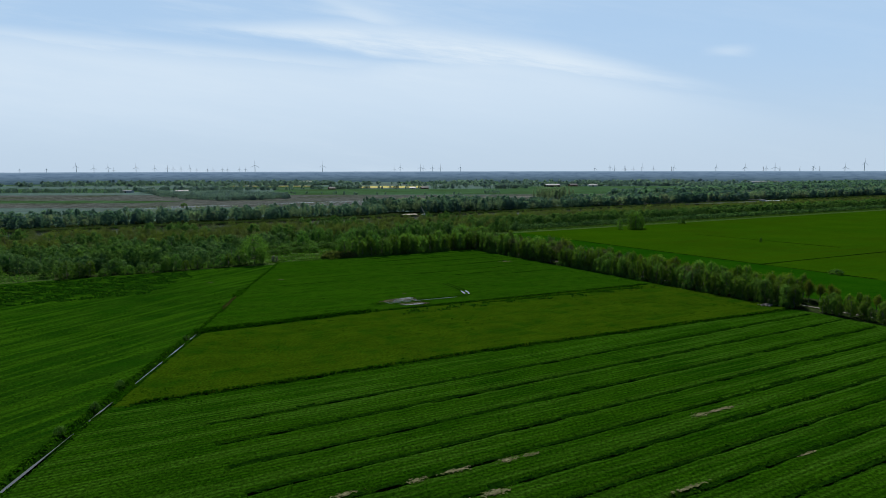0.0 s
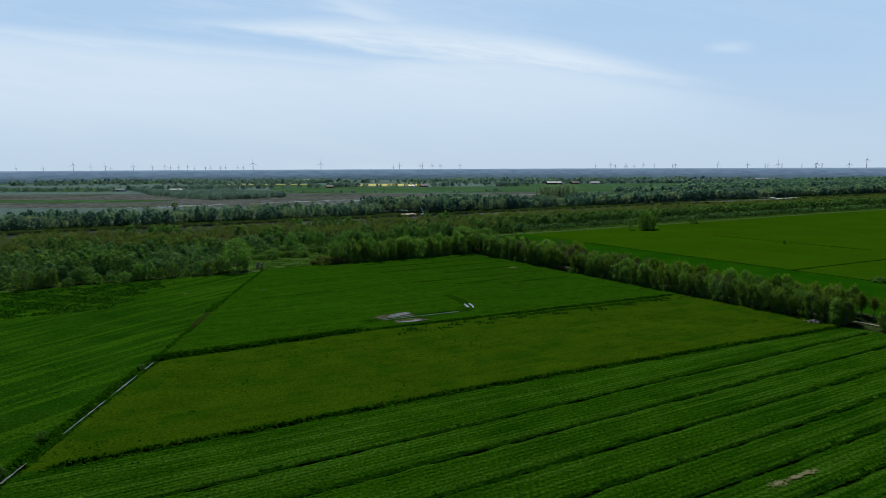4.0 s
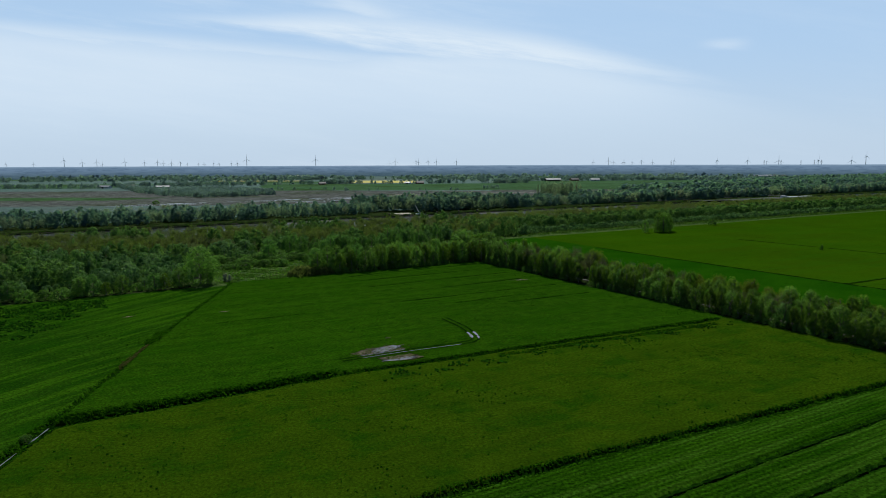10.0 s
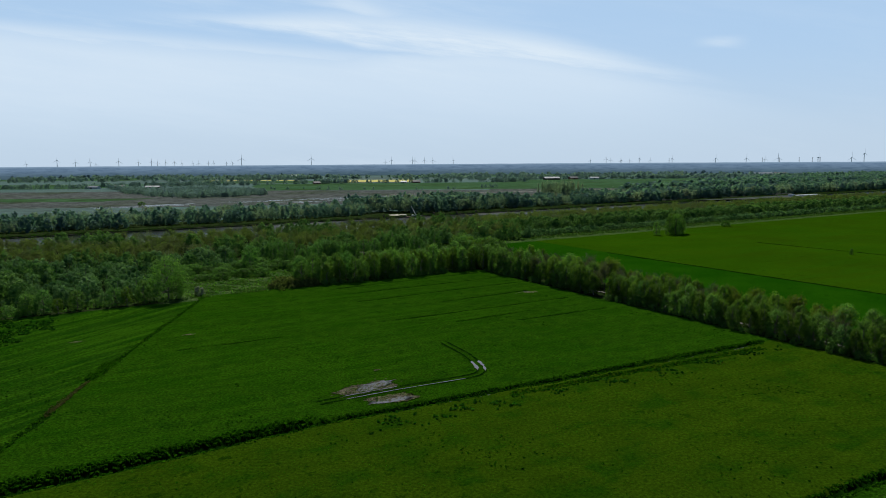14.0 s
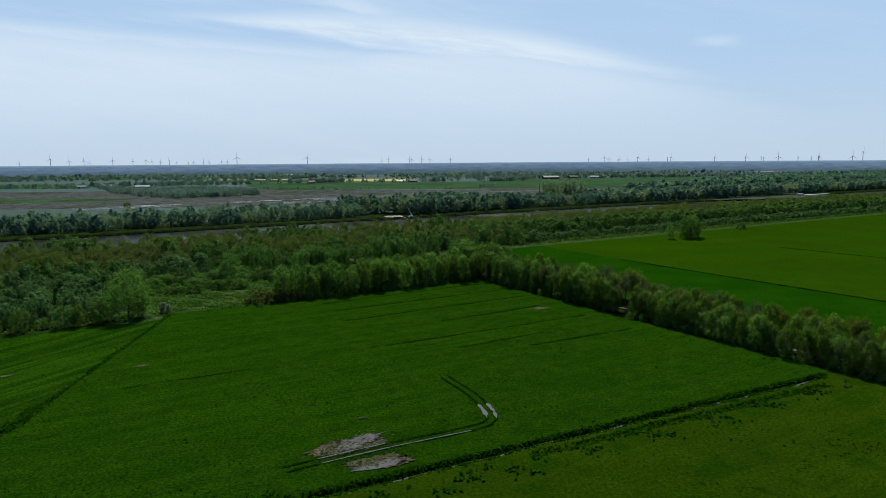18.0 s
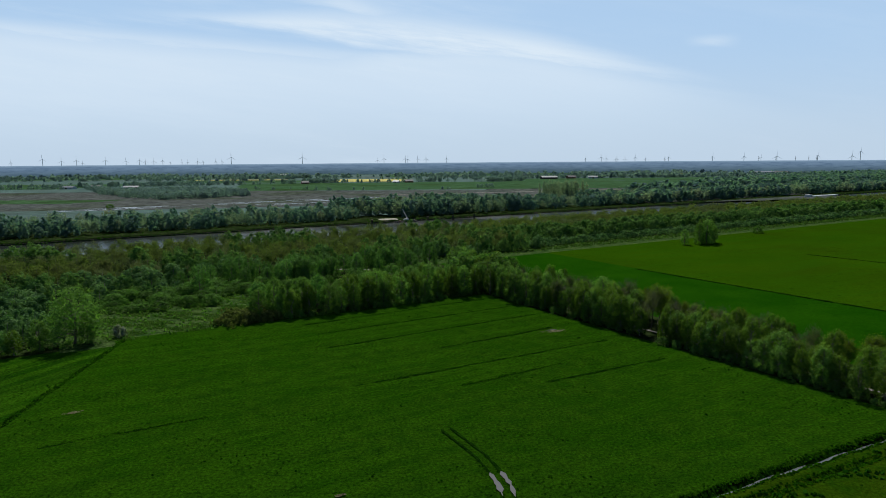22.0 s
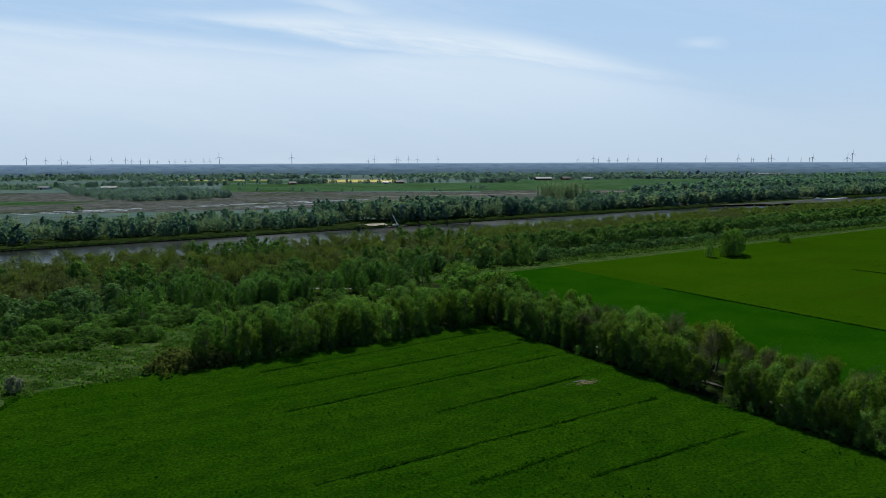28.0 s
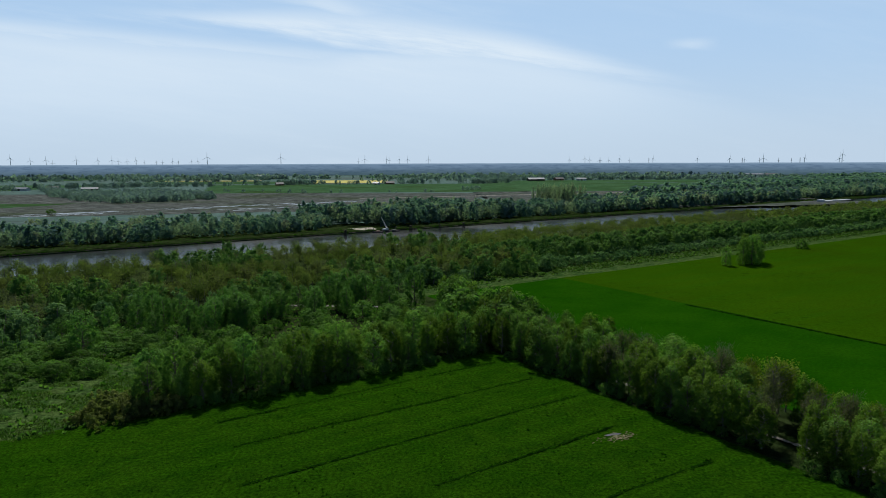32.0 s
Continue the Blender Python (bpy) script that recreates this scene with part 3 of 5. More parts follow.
# ---- trees ----
def leaves(rng, n, base, top, radius, lobes, size, shape, droop=0.0, tall=1.25, stray=0.35, core=0.17):
    """Leaf clumps over the boughs of a crown: vertices, triangles, and the boughs' ends."""
    unit = lambda a: a / (np.linalg.norm(a, axis=1)[:, None] + 1e-9)
    turn = np.arange(lobes) * 2.4 + rng.normal(0, 0.4, lobes)
    ring = np.stack([np.cos(turn), np.sin(turn)], -1)
    t = (np.arange(lobes) + rng.uniform(0.0, 1.0, lobes)) / lobes
    mid = np.array([0, 0, base + 0.42 * (top - base)])
    if shape == "feather":
        # thin rising boughs, leaves strung along them
        foot = base + (top - base) * (0.02 + 0.70 * t)
        reach = radius * np.clip(1.12 - 0.80 * t, 0.2, 1) * rng.uniform(0.6, 1.15, lobes)
        lift = np.minimum(reach * rng.uniform(1.0, 1.9, lobes), top * rng.uniform(0.97, 1.03, lobes) - foot)
        centre = np.c_[ring * reach[:, None], foot + lift]
        pick = rng.choice(lobes, n, p=reach / reach.sum())
        k = np.sqrt(rng.uniform(0.03, 1.0, n))
        pos = np.c_[centre[pick, :2] * k[:, None], foot[pick] + (centre[pick, 2] - foot[pick]) * k]
        pos = pos + rng.normal(0, 1, (n, 3)) * radius * 0.115 * np.array([1, 1, 1.5])
        nrm = unit(0.6 * unit(pos - mid) + rng.normal(0, 0.55, (n, 3)))
        heart = np.zeros(n, bool)
    else:
        if shape == "round":
            wide = np.sqrt(np.clip(1 - (1.42 * t - 0.46) ** 2, 0.04, 1))
        elif shape == "column":
            wide = np.sqrt(np.clip(1 - (1.55 * t - 0.64) ** 2, 0.05, 1))
        else:
            wide = np.clip(1.05 - 0.75 * t, 0.15, 1)
        lobe_r = radius * (0.16 + 0.19 * wide) * rng.uniform(0.65, 1.4, lobes)
        out = np.clip(radius * wide * rng.uniform(0.74, 1.16, lobes) - 0.65 * lobe_r, 0.0, None)
        centre = np.c_[ring * out[:, None], base + (top - base) * (0.06 + 0.84 * t)]
        pick = rng.choice(lobes, n, p=lobe_r ** 2 / (lobe_r ** 2).sum())
        o = unit((centre - mid) * np.array([1, 1, 2 * radius / (top - base)]) + rng.normal(0, 0.1, (lobes, 3)))
        d = unit(unit(rng.normal(size=(n, 3))) + 0.55 * o[pick] + np.array([0, 0, 0.12]))
        pos = centre[pick] + d * (lobe_r[pick] * (0.68 + 0.40 * rng.random(n) + stray * (rng.random(n) < 0.10)))[:, None] * np.array([1, 1, tall])
        heart = rng.random(n) < core                     # big inner leaves close the crown
        pos = np.where(heart[:, None], centre[pick] + d * (lobe_r[pick] * 0.35)[:, None], pos)
        nrm = unit(0.95 * d + 0.30 * o[pick] + 0.25 * rng.normal(size=(n, 3)))
    pos[:, 2] -= droop * np.hypot(pos[:, 0], pos[:, 1])
    pos[:, 2] = np.clip(pos[:, 2], base * 0.6 + 0.1, top * 1.04)
    a = unit(np.cross(nrm, rng.normal(size=(n, 3))))
    b = np.cross(nrm, a)
    s = (size * rng.uniform(0.6, 1.4, n) * np.where(heart, 2.3, 1.0))[:, None]
    k = rng.uniform(0.7, 1.3, (n, 3, 1))
    v = np.stack([pos + k[:, 0] * s * a, pos + s * (0.9 * k[:, 1] * b - 0.5 * a), pos - s * (0.9 * k[:, 2] * b + 0.5 * a)], 1).reshape(-1, 3)
    return v, np.arange(3 * n).reshape(-1, 3), centre


def stick(a, b, r0, r1, sides=5):
    """A tapered limb: vertices and quads."""
    a, b = np.asarray(a, float), np.asarray(b, float)
    w = (b - a) / (np.linalg.norm(b - a) + 1e-9)
    p = np.cross(w, (0.31, 0.95, 0.1))
    p /= np.linalg.norm(p)
    q = np.cross(w, p)
    ang = np.arange(sides) * 2 * np.pi / sides
    ring = np.cos(ang)[:, None] * p + np.sin(ang)[:, None] * q
    i = np.arange(sides)
    j = (i + 1) % sides
    return np.concatenate([a + r0 * ring, b + r1 * ring]), np.concatenate([np.stack([i, j, j + sides], -1), np.stack([i, j + sides, i + sides], -1)])


def gather(pieces):
    verts, faces, n = [], [], 0
    for v, f in pieces:
        verts.append(v), faces.append(f + n)
        n += len(v)
    return np.concatenate(verts), np.concatenate(faces)


def trunk_pieces(rng, tall, centre, r, sides=6):
    """Trunk in three bent lengths, and a limb to each lobe."""
    p = [np.zeros(3)]
    for k in (0.33, 0.62, 0.9):
        p.append(np.array([rng.normal(0, 0.025 * tall), rng.normal(0, 0.025 * tall), k * tall]))
    rad = [r * 1.25, r * 0.85, r * 0.55, r * 0.2]
    out = [stick(p[i], p[i + 1], rad[i], rad[i + 1], sides) for i in range(3)]
    for c in centre:
        z = max(0.15 * tall, c[2] - 0.55 * math.hypot(c[0], c[1]) - 0.06 * tall)
        k = min(2.99, 3 * z / (0.9 * tall))
        i = int(k)
        start = p[i] + (p[i + 1] - p[i]) * (k - i)
        out.append(stick(start, c, r * 0.38, r * 0.1, 4))
    return out


# kind: leaves, bark, height, crown base, radius, lobes, shape, droop
KINDS = {
    "willow_tree": ("willow", "bark", 10.5, 0.3, 3.2, 40, "round", 0.10),
    "birch_tree": ("birch", "pale_bark", 11.0, 0.9, 2.6, 44, "column", 0.16),
    "alder_tree": ("alder", "bark", 9.5, 0.5, 3.2, 32, "round", 0.0),
    "aspen_tree": ("aspen", "pale_bark", 9.5, 1.3, 2.7, 34, "feather", 0.0),
    "maple_tree": ("willow", "bark", 14.0, 1.0, 5.6, 70, "round", 0.05),
    "shrub": ("scrub", "bark", 3.6, 0.1, 2.4, 24, "round", 0.1),
}
LABELS = {
    "maple_tree": "large spreading tree with yellow-green spring leaves",
    "willow_tree": "grey-green willow with a rounded leafy crown", "birch_tree": "slender birch with fresh light green leaves",
    "alder_tree": "dense dark green alder with a rounded crown", "aspen_tree": "young aspen with thin yellow-green spring leaves",
    "shrub": "low spreading green shrub", "bare_tree": "tree with grey twigs and hardly any leaves",
}


def make_tree(kind, seed, n=1300, size=0.30):
    leaf, bark, tall, base, radius, lobes, shape, droop = KINDS[kind]
    rng = np.random.default_rng(seed)
    v, f, centre = leaves(rng, n, base, tall, radius, lobes, size, shape, droop, 1.6 if shape == "column" else 1.3, 0.22)
    root = thing(kind, (0, 0, 0), LABELS[kind], "shrub" if kind == "shrub" else "tree")
    mesh_part("trunk", mesh_of("trunk", *gather(trunk_pieces(rng, tall, centre, 0.016 * tall)), [bark]), root)
    mesh_part("crown", mesh_of("crown", v, f, [leaf]), root)
    return root


def make_bare(seed, tall=10.5, radius=2.8):
    """A tree in thin bud: forking limbs and a haze of twigs."""
    rng = np.random.default_rng(seed)
    tips = np.stack([rng.normal(0, radius * 0.40, 26), rng.normal(0, radius * 0.40, 26), rng.uniform(0.35, 0.90, 26) * tall], -1)
    root = thing("bare_tree", (0, 0, 0), LABELS["bare_tree"], "tree")
    mesh_part("trunk", mesh_of("trunk", *gather(trunk_pieces(rng, tall, tips, 0.15)), ["bark"]), root)
    twigs = []
    for c in tips:
        for _ in range(16):
            s = c + rng.normal(0, 0.45, 3)
            e = s + np.array([*rng.normal(0, 0.4, 2), abs(rng.normal(0.5, 0.25))])
            twigs.append(stick(s, e, 0.022, 0.008, 3))
    tagged(mesh_part("twig_spray", mesh_of("twig_spray", *gather(twigs), ["bark"]), root), kind="stuff")
    v, f, _ = leaves(rng, 1900, 1.5, tall, radius * 0.95, 28, 0.12, "feather")
    tagged(mesh_part("bud_spray", mesh_of("bud_spray", v, f, ["twig"]), root), kind="stuff")
    return root


STOCK = {k: [make_tree(k, 100 + 10 * i + j, {"shrub": 1200, "maple_tree": 8000}.get(k, 3600), 0.14 if k == "shrub" else 0.135) for j in range(1 if k == "maple_tree" else 3)] for i, k in enumerate(KINDS)}
STOCK["bare_tree"] = [make_bare(200 + j) for j in range(3)]
PLANTS = []


def plant(kind, u, v, tall, group, wide=1.0, label=""):
    PLANTS.append((kind, u, v, tall, group, wide, label))


def grow():
    """Sets every planted tree: the stock trees first, then copies."""
    rng = np.random.default_rng(77)
    count = {}
    for kind, u, v, tall, group, wide, label in PLANTS:
        k = count.get(kind, 0)
        count[kind] = k + 1
        proto = STOCK[kind][k % len(STOCK[kind])]
        own = {"bare_tree": 10.5}.get(kind) or KINDS[kind][2]
        s = tall / own
        x, y = xy(u, v)
        z = float(height(np.array([u]), np.array([v]))[0]) - 0.08
        m = Matrix.Translation((x, y, z)) @ pose(0, 0, 0, 0, 0, rng.uniform(0, 360)).to_3x3().to_4x4() @ Matrix.Diagonal((s * wide, s * wide * rng.uniform(0.9, 1.1), s, 1))
        if k < len(STOCK[kind]):
            ob = proto
            ob.matrix_world = m
        else:
            ob = copy_thing(proto, m @ Matrix.Diagonal([1 / k for k in proto.scale] + [1]))      # the stock tree has a scale of its own
        tagged(ob, label, "", group)


def pick(rng, table):
    names = list(table)
    p = np.array([table[k] for k in names], float)
    return names[rng.choice(len(names), p=p / p.sum())]


rng = np.random.default_rng(21)
# tree row along the field's side
ROW = ((227.4, {"willow_tree": 4, "birch_tree": 6, "alder_tree": 0.8}, 9.5, 12.5), (230.2, {"birch_tree": 4, "willow_tree": 3, "bare_tree": 0.8}, 10.5, 13.5),
       (236.8, {"birch_tree": 4, "bare_tree": 0.8, "willow_tree": 2}, 11.5, 14.5), (241.5, {"birch_tree": 3, "bare_tree": 0.9, "aspen_tree": 3}, 11.5, 14.0), (246.0, {"aspen_tree": 3, "birch_tree": 2, "shrub": 1}, 10.0, 12.5))
for line, (uu, mix, lo, hi) in enumerate(ROW):
    v = 84.0 + line
    while v < 338:
        if not (125 < v < 132 and line < 3) and not (263.5 < v < 269 and line < 2):
            m = dict(mix)
            if 225 < v < 275 and line in (2, 3):
                m = {"bare_tree": 2, "birch_tree": 3}
            if v < 225 and line >= 3:
                m = {"aspen_tree": 6, "birch_tree": 1.5}
            if v > 285 and line >= 3:
                m = {"birch_tree": 3, "willow_tree": 2, "bare_tree": 1}
            k = pick(rng, m)
            plant(k, uu + rng.normal(0, 0.8), v, (rng.uniform(lo, hi) * rng.uniform(0.78, 1.02) if k != "shrub" else 4.0) * np.interp(v, [124, 132, 215, 250, 290], [0.58, 0.84, 0.84, 0.90, 0.96]), "tree row beside the field", rng.uniform(0.86, 1.16))
        v += rng.uniform(2.9, 5.0) if line < 2 else rng.uniform(5.2, 8.4)
# shelter belt at the field's head
for line, (vv, mix, lo, hi) in enumerate(((347.0, {"willow_tree": 5, "birch_tree": 3}, 6.5, 12.0), (351.5, {"willow_tree": 4, "birch_tree": 4, "alder_tree": 0.6}, 9.5, 14.5), (357.5, {"willow_tree": 4, "shrub": 2, "birch_tree": 2}, 9.0, 12.0))):
    u = 141.0 + 1.5 * line
    while u < 224:
        k = pick(rng, mix)
        plant(k, u, vv + 7 * max(0, (160 - u) / 40) + rng.normal(0, 0.8), rng.uniform(lo, hi) if k != "shrub" else 4.0, "shelter belt", rng.uniform(0.82, 1.12) * (1.0 if k != "birch_tree" else 1.1))
        u += rng.uniform(4.2, 6.8)
# shrubs added to block light between the trunks and darken the trees' foot
v = 134.0
while v < 338:
    if not 262 < v < 270:
        plant("shrub", 225.8 + rng.normal(0, 0.5), v, rng.uniform(1.4, 2.6), "undergrowth along the tree row", rng.uniform(0.9, 1.3))
    v += rng.uniform(2.4, 4.2)
u = 146.0
while u < 224:
    plant("shrub", u, 344.6 + 7 * max(0, (160 - u) / 40) + rng.normal(0, 0.4), rng.uniform(1.4, 2.8), "undergrowth along the belt", rng.uniform(0.9, 1.3))
    u += rng.uniform(2.6, 4.4)
# the belt's corner, running on behind
for _ in range(52):
    u, v = rng.uniform(227, 249), rng.uniform(344, 404)
    k, tall = pick(rng, {"willow_tree": 5, "birch_tree": 4, "bare_tree": 0.6, "shrub": 1.5}), rng.uniform(9.5, 13.0)
    if 225 < u < 243 and v > 378:
        k, tall = "shrub", 2.6
    plant(k, u, v, tall, "corner wood", 1.0)
for u, v, tall in ((222.5, 346.0, 11.5), (226.0, 341.5, 11.0), (229.5, 339.0, 12.0), (231.5, 344.5, 12.5), (234.5, 340.5, 12.0), (237.5, 345.5, 12.5), (227.0, 350.5, 12.0), (219.0, 349.5, 11.5), (233.5, 334.0, 11.0)):
    plant("birch_tree" if tall < 12 else "willow_tree", u, v, tall * 0.94, "corner wood", 1.0)
# dark alders behind the belt
for _ in range(54):
    u, v = rng.uniform(128, 226), rng.uniform(401, 430)
    plant("alder_tree", u, v, rng.uniform(7.0, 12.5), "alder clump", rng.uniform(0.85, 1.2))
for _ in range(42):
    u, v = rng.uniform(150, 228), rng.uniform(362, 400)
    plant(pick(rng, {"shrub": 4, "willow_tree": 1}), u, v, rng.uniform(3.0, 5.5), "scrub behind the belt", 1.25)
plant("alder_tree", *uv(2.8, 463), 14.0, "", 0.75, "tall dark narrow tree beside a pale path")
# left edge of the wood
plant("maple_tree", *uv(-97.5, 347.0), 16.5, "", 1.12)
plant("willow_tree", 92.0, 349.0, 8.5, "wood edge", 1.0)
for u, v, tall in ((-27.0, 366.0, 6.5), (-31.0, 361.0, 5.0), (1.0, 344.5, 9.0), (6.5, 346.0, 7.5)):
    plant("willow_tree", u, v, tall, "wood edge", 1.35)
u = 11.0
while u < 84:
    k = pick(rng, {"willow_tree": 4, "shrub": 2, "birch_tree": 1, "alder_tree": 2})
    plant(k, u, 346.5 + rng.normal(0, 1.8), rng.uniform(5.5, 9.0) if k != "shrub" else rng.uniform(3.0, 4.5), "wood edge", 1.25)
    u += rng.uniform(3.5, 6.5)
# the clearing's scrub
for _ in range(76):
    u = rng.uniform(97, 152)
    plant("shrub", u, rng.uniform(378, 412) + 0.12 * (150 - u), rng.uniform(2.0, 4.4), "scrub in the clearing", rng.uniform(1.2, 1.9))
# bushes at the far side of the right meadow
for u, v, tall, k in ((416, 394.0, 14.0, "willow_tree"), (420.5, 392.0, 15.5, "willow_tree"), (425.5, 393.5, 15.0, "willow_tree"), (430.0, 394.5, 11.0, "willow_tree"), (407.0, 397.0, 10.0, "willow_tree"), (423, 398, 15.0, "birch_tree")):
    plant(k, u, v, tall, "trees at the meadow's far edge", 0.85)
plant("shrub", 498.0, 410.0, 5.0, "", 1.0, "single round bush at the meadow's edge")
plant("shrub", *uv(224.0, 447.0), 3.2, "", 0.45, "single small bush standing in the meadow")
for u, v in ((31.0, 200.2), (9.5, 160.5), (3.5, 147.0), (-3, 135)):
    plant("shrub", u - 1.8, v + 0.6, 1.6, "bushes on the ditch bank", 1.0)
plant("shrub", 318.5, 168.5, 2.6, "", 1.9, "low dark bush at the meadow ditch")
plant("shrub", *uv(-352, 925), 4.5, "", 1.6, "single dark bush on the moor")
grow()

# blossoming thorn at the clearing
rng = np.random.default_rng(31)
v, f, centre = leaves(rng, 1500, 0.2, 3.4, 2.0, 16, 0.15, "round")
x, y = uv(0, 0)[0] + xy(100.5, 351.0)[0], xy(100.5, 351.0)[1]
thorn = thing("thorn_bush", (x, y, -0.1), "thorn bush white with blossom at the ditch's end", "shrub")
mesh_part("trunk", mesh_of("trunk", *gather(trunk_pieces(rng, 3.6, centre, 0.09)), ["bark"]), thorn)
mesh_part("crown", mesh_of("crown", v, f, ["blossom"]), thorn)


# ---- woods in mass ----
def mass(name, label, spots, leaf, n, size, tall, base, radius, lobes, shape, bark=None, seed=0, kinds=3, stray=0.35, core=0.16):
    """Many trees, too many to count, as one object: u, v, height and width of each."""
    rng = np.random.default_rng(seed)
    spots = np.asarray(spots, float)
    which = rng.integers(0, kinds, len(spots))
    turn = rng.uniform(0, 2 * np.pi, len(spots))
    allv, allf, slots, count = [], [], [], 0
    for k in range(kinds):
        v, f, centre = leaves(rng, n, base, tall, radius, lobes, size, shape, 0.0, 1.25, stray, core)
        pieces = [(v, f)]
        ns = len(f)
        if bark:
            pieces += [stick((0, 0, 0), (0, 0, tall * 0.8), 0.018 * tall, 0.006 * tall, 4)]
        v, f = gather(pieces)
        mine = spots[which == k]
        c, s = np.cos(turn[which == k]), np.sin(turn[which == k])
        x, y = xy(mine[:, 0], mine[:, 1])
        sc, w = mine[:, 2] / tall, mine[:, 3]
        px = (c[:, None] * v[:, 0] - s[:, None] * v[:, 1]) * (sc * w)[:, None] + x[:, None]
        py = (s[:, None] * v[:, 0] + c[:, None] * v[:, 1]) * (sc * w)[:, None] + y[:, None]
        pz = v[:, 2] * sc[:, None] - 0.1
        allv.append(np.stack([px, py, pz], -1).reshape(-1, 3))
        allf.append((f[None] + (np.arange(len(mine)) * len(v))[:, None, None]).reshape(-1, 3) + count)
        slots.append(np.tile(np.r_[np.zeros(ns), np.ones(len(f) - ns)], len(mine)))
        count += len(mine) * len(v)
    me = mesh_of(name, np.concatenate(allv), np.concatenate(allf), [leaf] + ([bark] if bark else []), np.concatenate(slots))
    return tagged(new(name, me), label, "woodland", kind="stuff")


def scatter(rng, u0, u1, v0, v1, step, keep=None):
    a, b = np.meshgrid(np.arange(u0, u1, step), np.arange(v0, v1, step))
    p = np.stack([a.ravel(), b.ravel()], -1) + rng.uniform(-0.55, 0.55, (a.size, 2)) * step
    return p if keep is None else p[keep(p[:, 0], p[:, 1])]


def sized(rng, p, lo, hi, w0=0.9, w1=1.3):
    return np.c_[p, rng.uniform(lo, hi, len(p)), rng.uniform(w0, w1, len(p))]


rng = np.random.default_rng(41)
clear = lambda u, v: ~((u < -6) & (v < 372)) & ~((u > 88) & (u < 152) & (v < 404)) & ~((u > 128) & (u < 252) & (v < 432)) & ~((u > 226) & (u < 236) & (v > 395) & (v < 425))
near_wood = np.concatenate([scatter(rng, -75, 235, 353, 436, 6.1, clear), scatter(rng, -85, 330, 434, 549, 5.9)])
tone = wave(near_wood[:, 0], near_wood[:, 1], 19.0, 0.4) + 0.18 * rng.normal(size=len(near_wood))
deep = near_wood[:, 1] > 440
groups = {"aspen": deep & (tone > -0.15), "twig": deep & (tone <= -0.15) & (tone > -0.75), "alder": (deep & (tone <= -0.75)) | (~deep & (tone > 0.35)), "willow": ~deep & (tone <= 0.35)}
mass("aspen_wood", "young wood of thin yellow-green aspens and birches", sized(rng, near_wood[groups["aspen"]], 6.0, 10.0, 0.85, 1.2), "mass_aspen", 620, 0.23, 9.0, 1.0, 2.8, 26, "feather", "pale_bark", 1, 4)
mass("leafless_wood", "grey-brown young trees with hardly any leaves", sized(rng, near_wood[groups["twig"]], 6.5, 9.5), "mass_twig", 430, 0.19, 9.0, 1.0, 2.6, 24, "feather", "pale_bark", 2, 4)
mass("alder_wood", "dark green rounded alders", sized(rng, near_wood[groups["alder"]], 5.5, 12.0, 0.8, 1.25), "mass_alder", 760, 0.27, 9.0, 0.4, 3.4, 17, "round", None, 3, 6, 0.1)
mass("willow_wood", "grey-green willow thicket", sized(rng, near_wood[groups["willow"]], 4.0, 9.5, 0.95, 1.4), "mass_willow", 720, 0.26, 9.0, 0.4, 3.1, 18, "round", "pale_bark", 4, 5, 0.1)


def stand(name, label, spots, leaf, n, size, tall, base, radius, lobes, shape, seed, split):
    """A long wood beside the canal, its far end in coarser leaf clumps."""
    spots = np.asarray(spots)
    far_end = spots[:, 0] > split
    mass(name, label, spots[~far_end], leaf, n, size, tall, base, radius, lobes, shape, None, seed, 5, 0.1, 0.45)
    mass(name, label, spots[far_end], leaf, n // 3, size * 1.75, tall, base, radius, max(7, lobes // 2), shape, None, seed + 100, 4, 0.1, 0.55)


# right-hand wood along the canal
scrub = scatter(rng, 262, 1120, 440, 455, 4.2)
stand("scrub_edge", "low green scrub along the wood's edge", sized(rng, scrub, 2.2, 4.5, 1.0, 1.6), "mass_willow", 190, 0.24, 4.0, 0.1, 2.4, 11, "round", 5, 560)
front = scatter(rng, 300, 1120, 456, 490, 6.0)
stand("alder_edge", "dark green rounded alders at the wood's edge", sized(rng, front, 6.5, 10.0, 0.9, 1.3), "mass_alder", 420, 0.34, 9.0, 0.5, 3.5, 18, "round", 6, 600)
rear = scatter(rng, 330, 1160, 484, 549, 6.2)
t2 = wave(rear[:, 0], rear[:, 1], 30.0, 0.9)
stand("birch_wood", "young yellow-green birch wood beside the canal", sized(rng, rear[t2 > -0.6], 6.5, 9.5, 0.9, 1.3), "mass_aspen", 330, 0.31, 9.0, 0.8, 3.0, 20, "feather", 7, 600)
stand("leafless_birch_wood", "grey-brown young birches hardly in leaf", sized(rng, rear[t2 <= -0.6], 6.0, 9.0), "mass_twig", 300, 0.27, 9.0, 0.8, 2.9, 20, "feather", 8, 600)
# the far bank: broad dark crowns with thin pale ones between
bank = np.concatenate([scatter(rng, -90, 1650, 664, 688, 6.8), scatter(rng, -110, 1700, 688, 755, 10.0)])
bank = bank[~((bank[:, 0] > 318) & (bank[:, 0] < 352) & (bank[:, 1] < 684))]
sizes = np.where(bank[:, 0] > 620, rng.uniform(11, 17, len(bank)), rng.uniform(7.5, 14.5, len(bank)))
sizes = np.where((bank[:, 0] > 328) & (bank[:, 0] < 500), rng.uniform(12, 19, len(bank)), sizes)
bank = np.c_[bank, sizes, rng.uniform(0.8, 1.35, len(bank))]
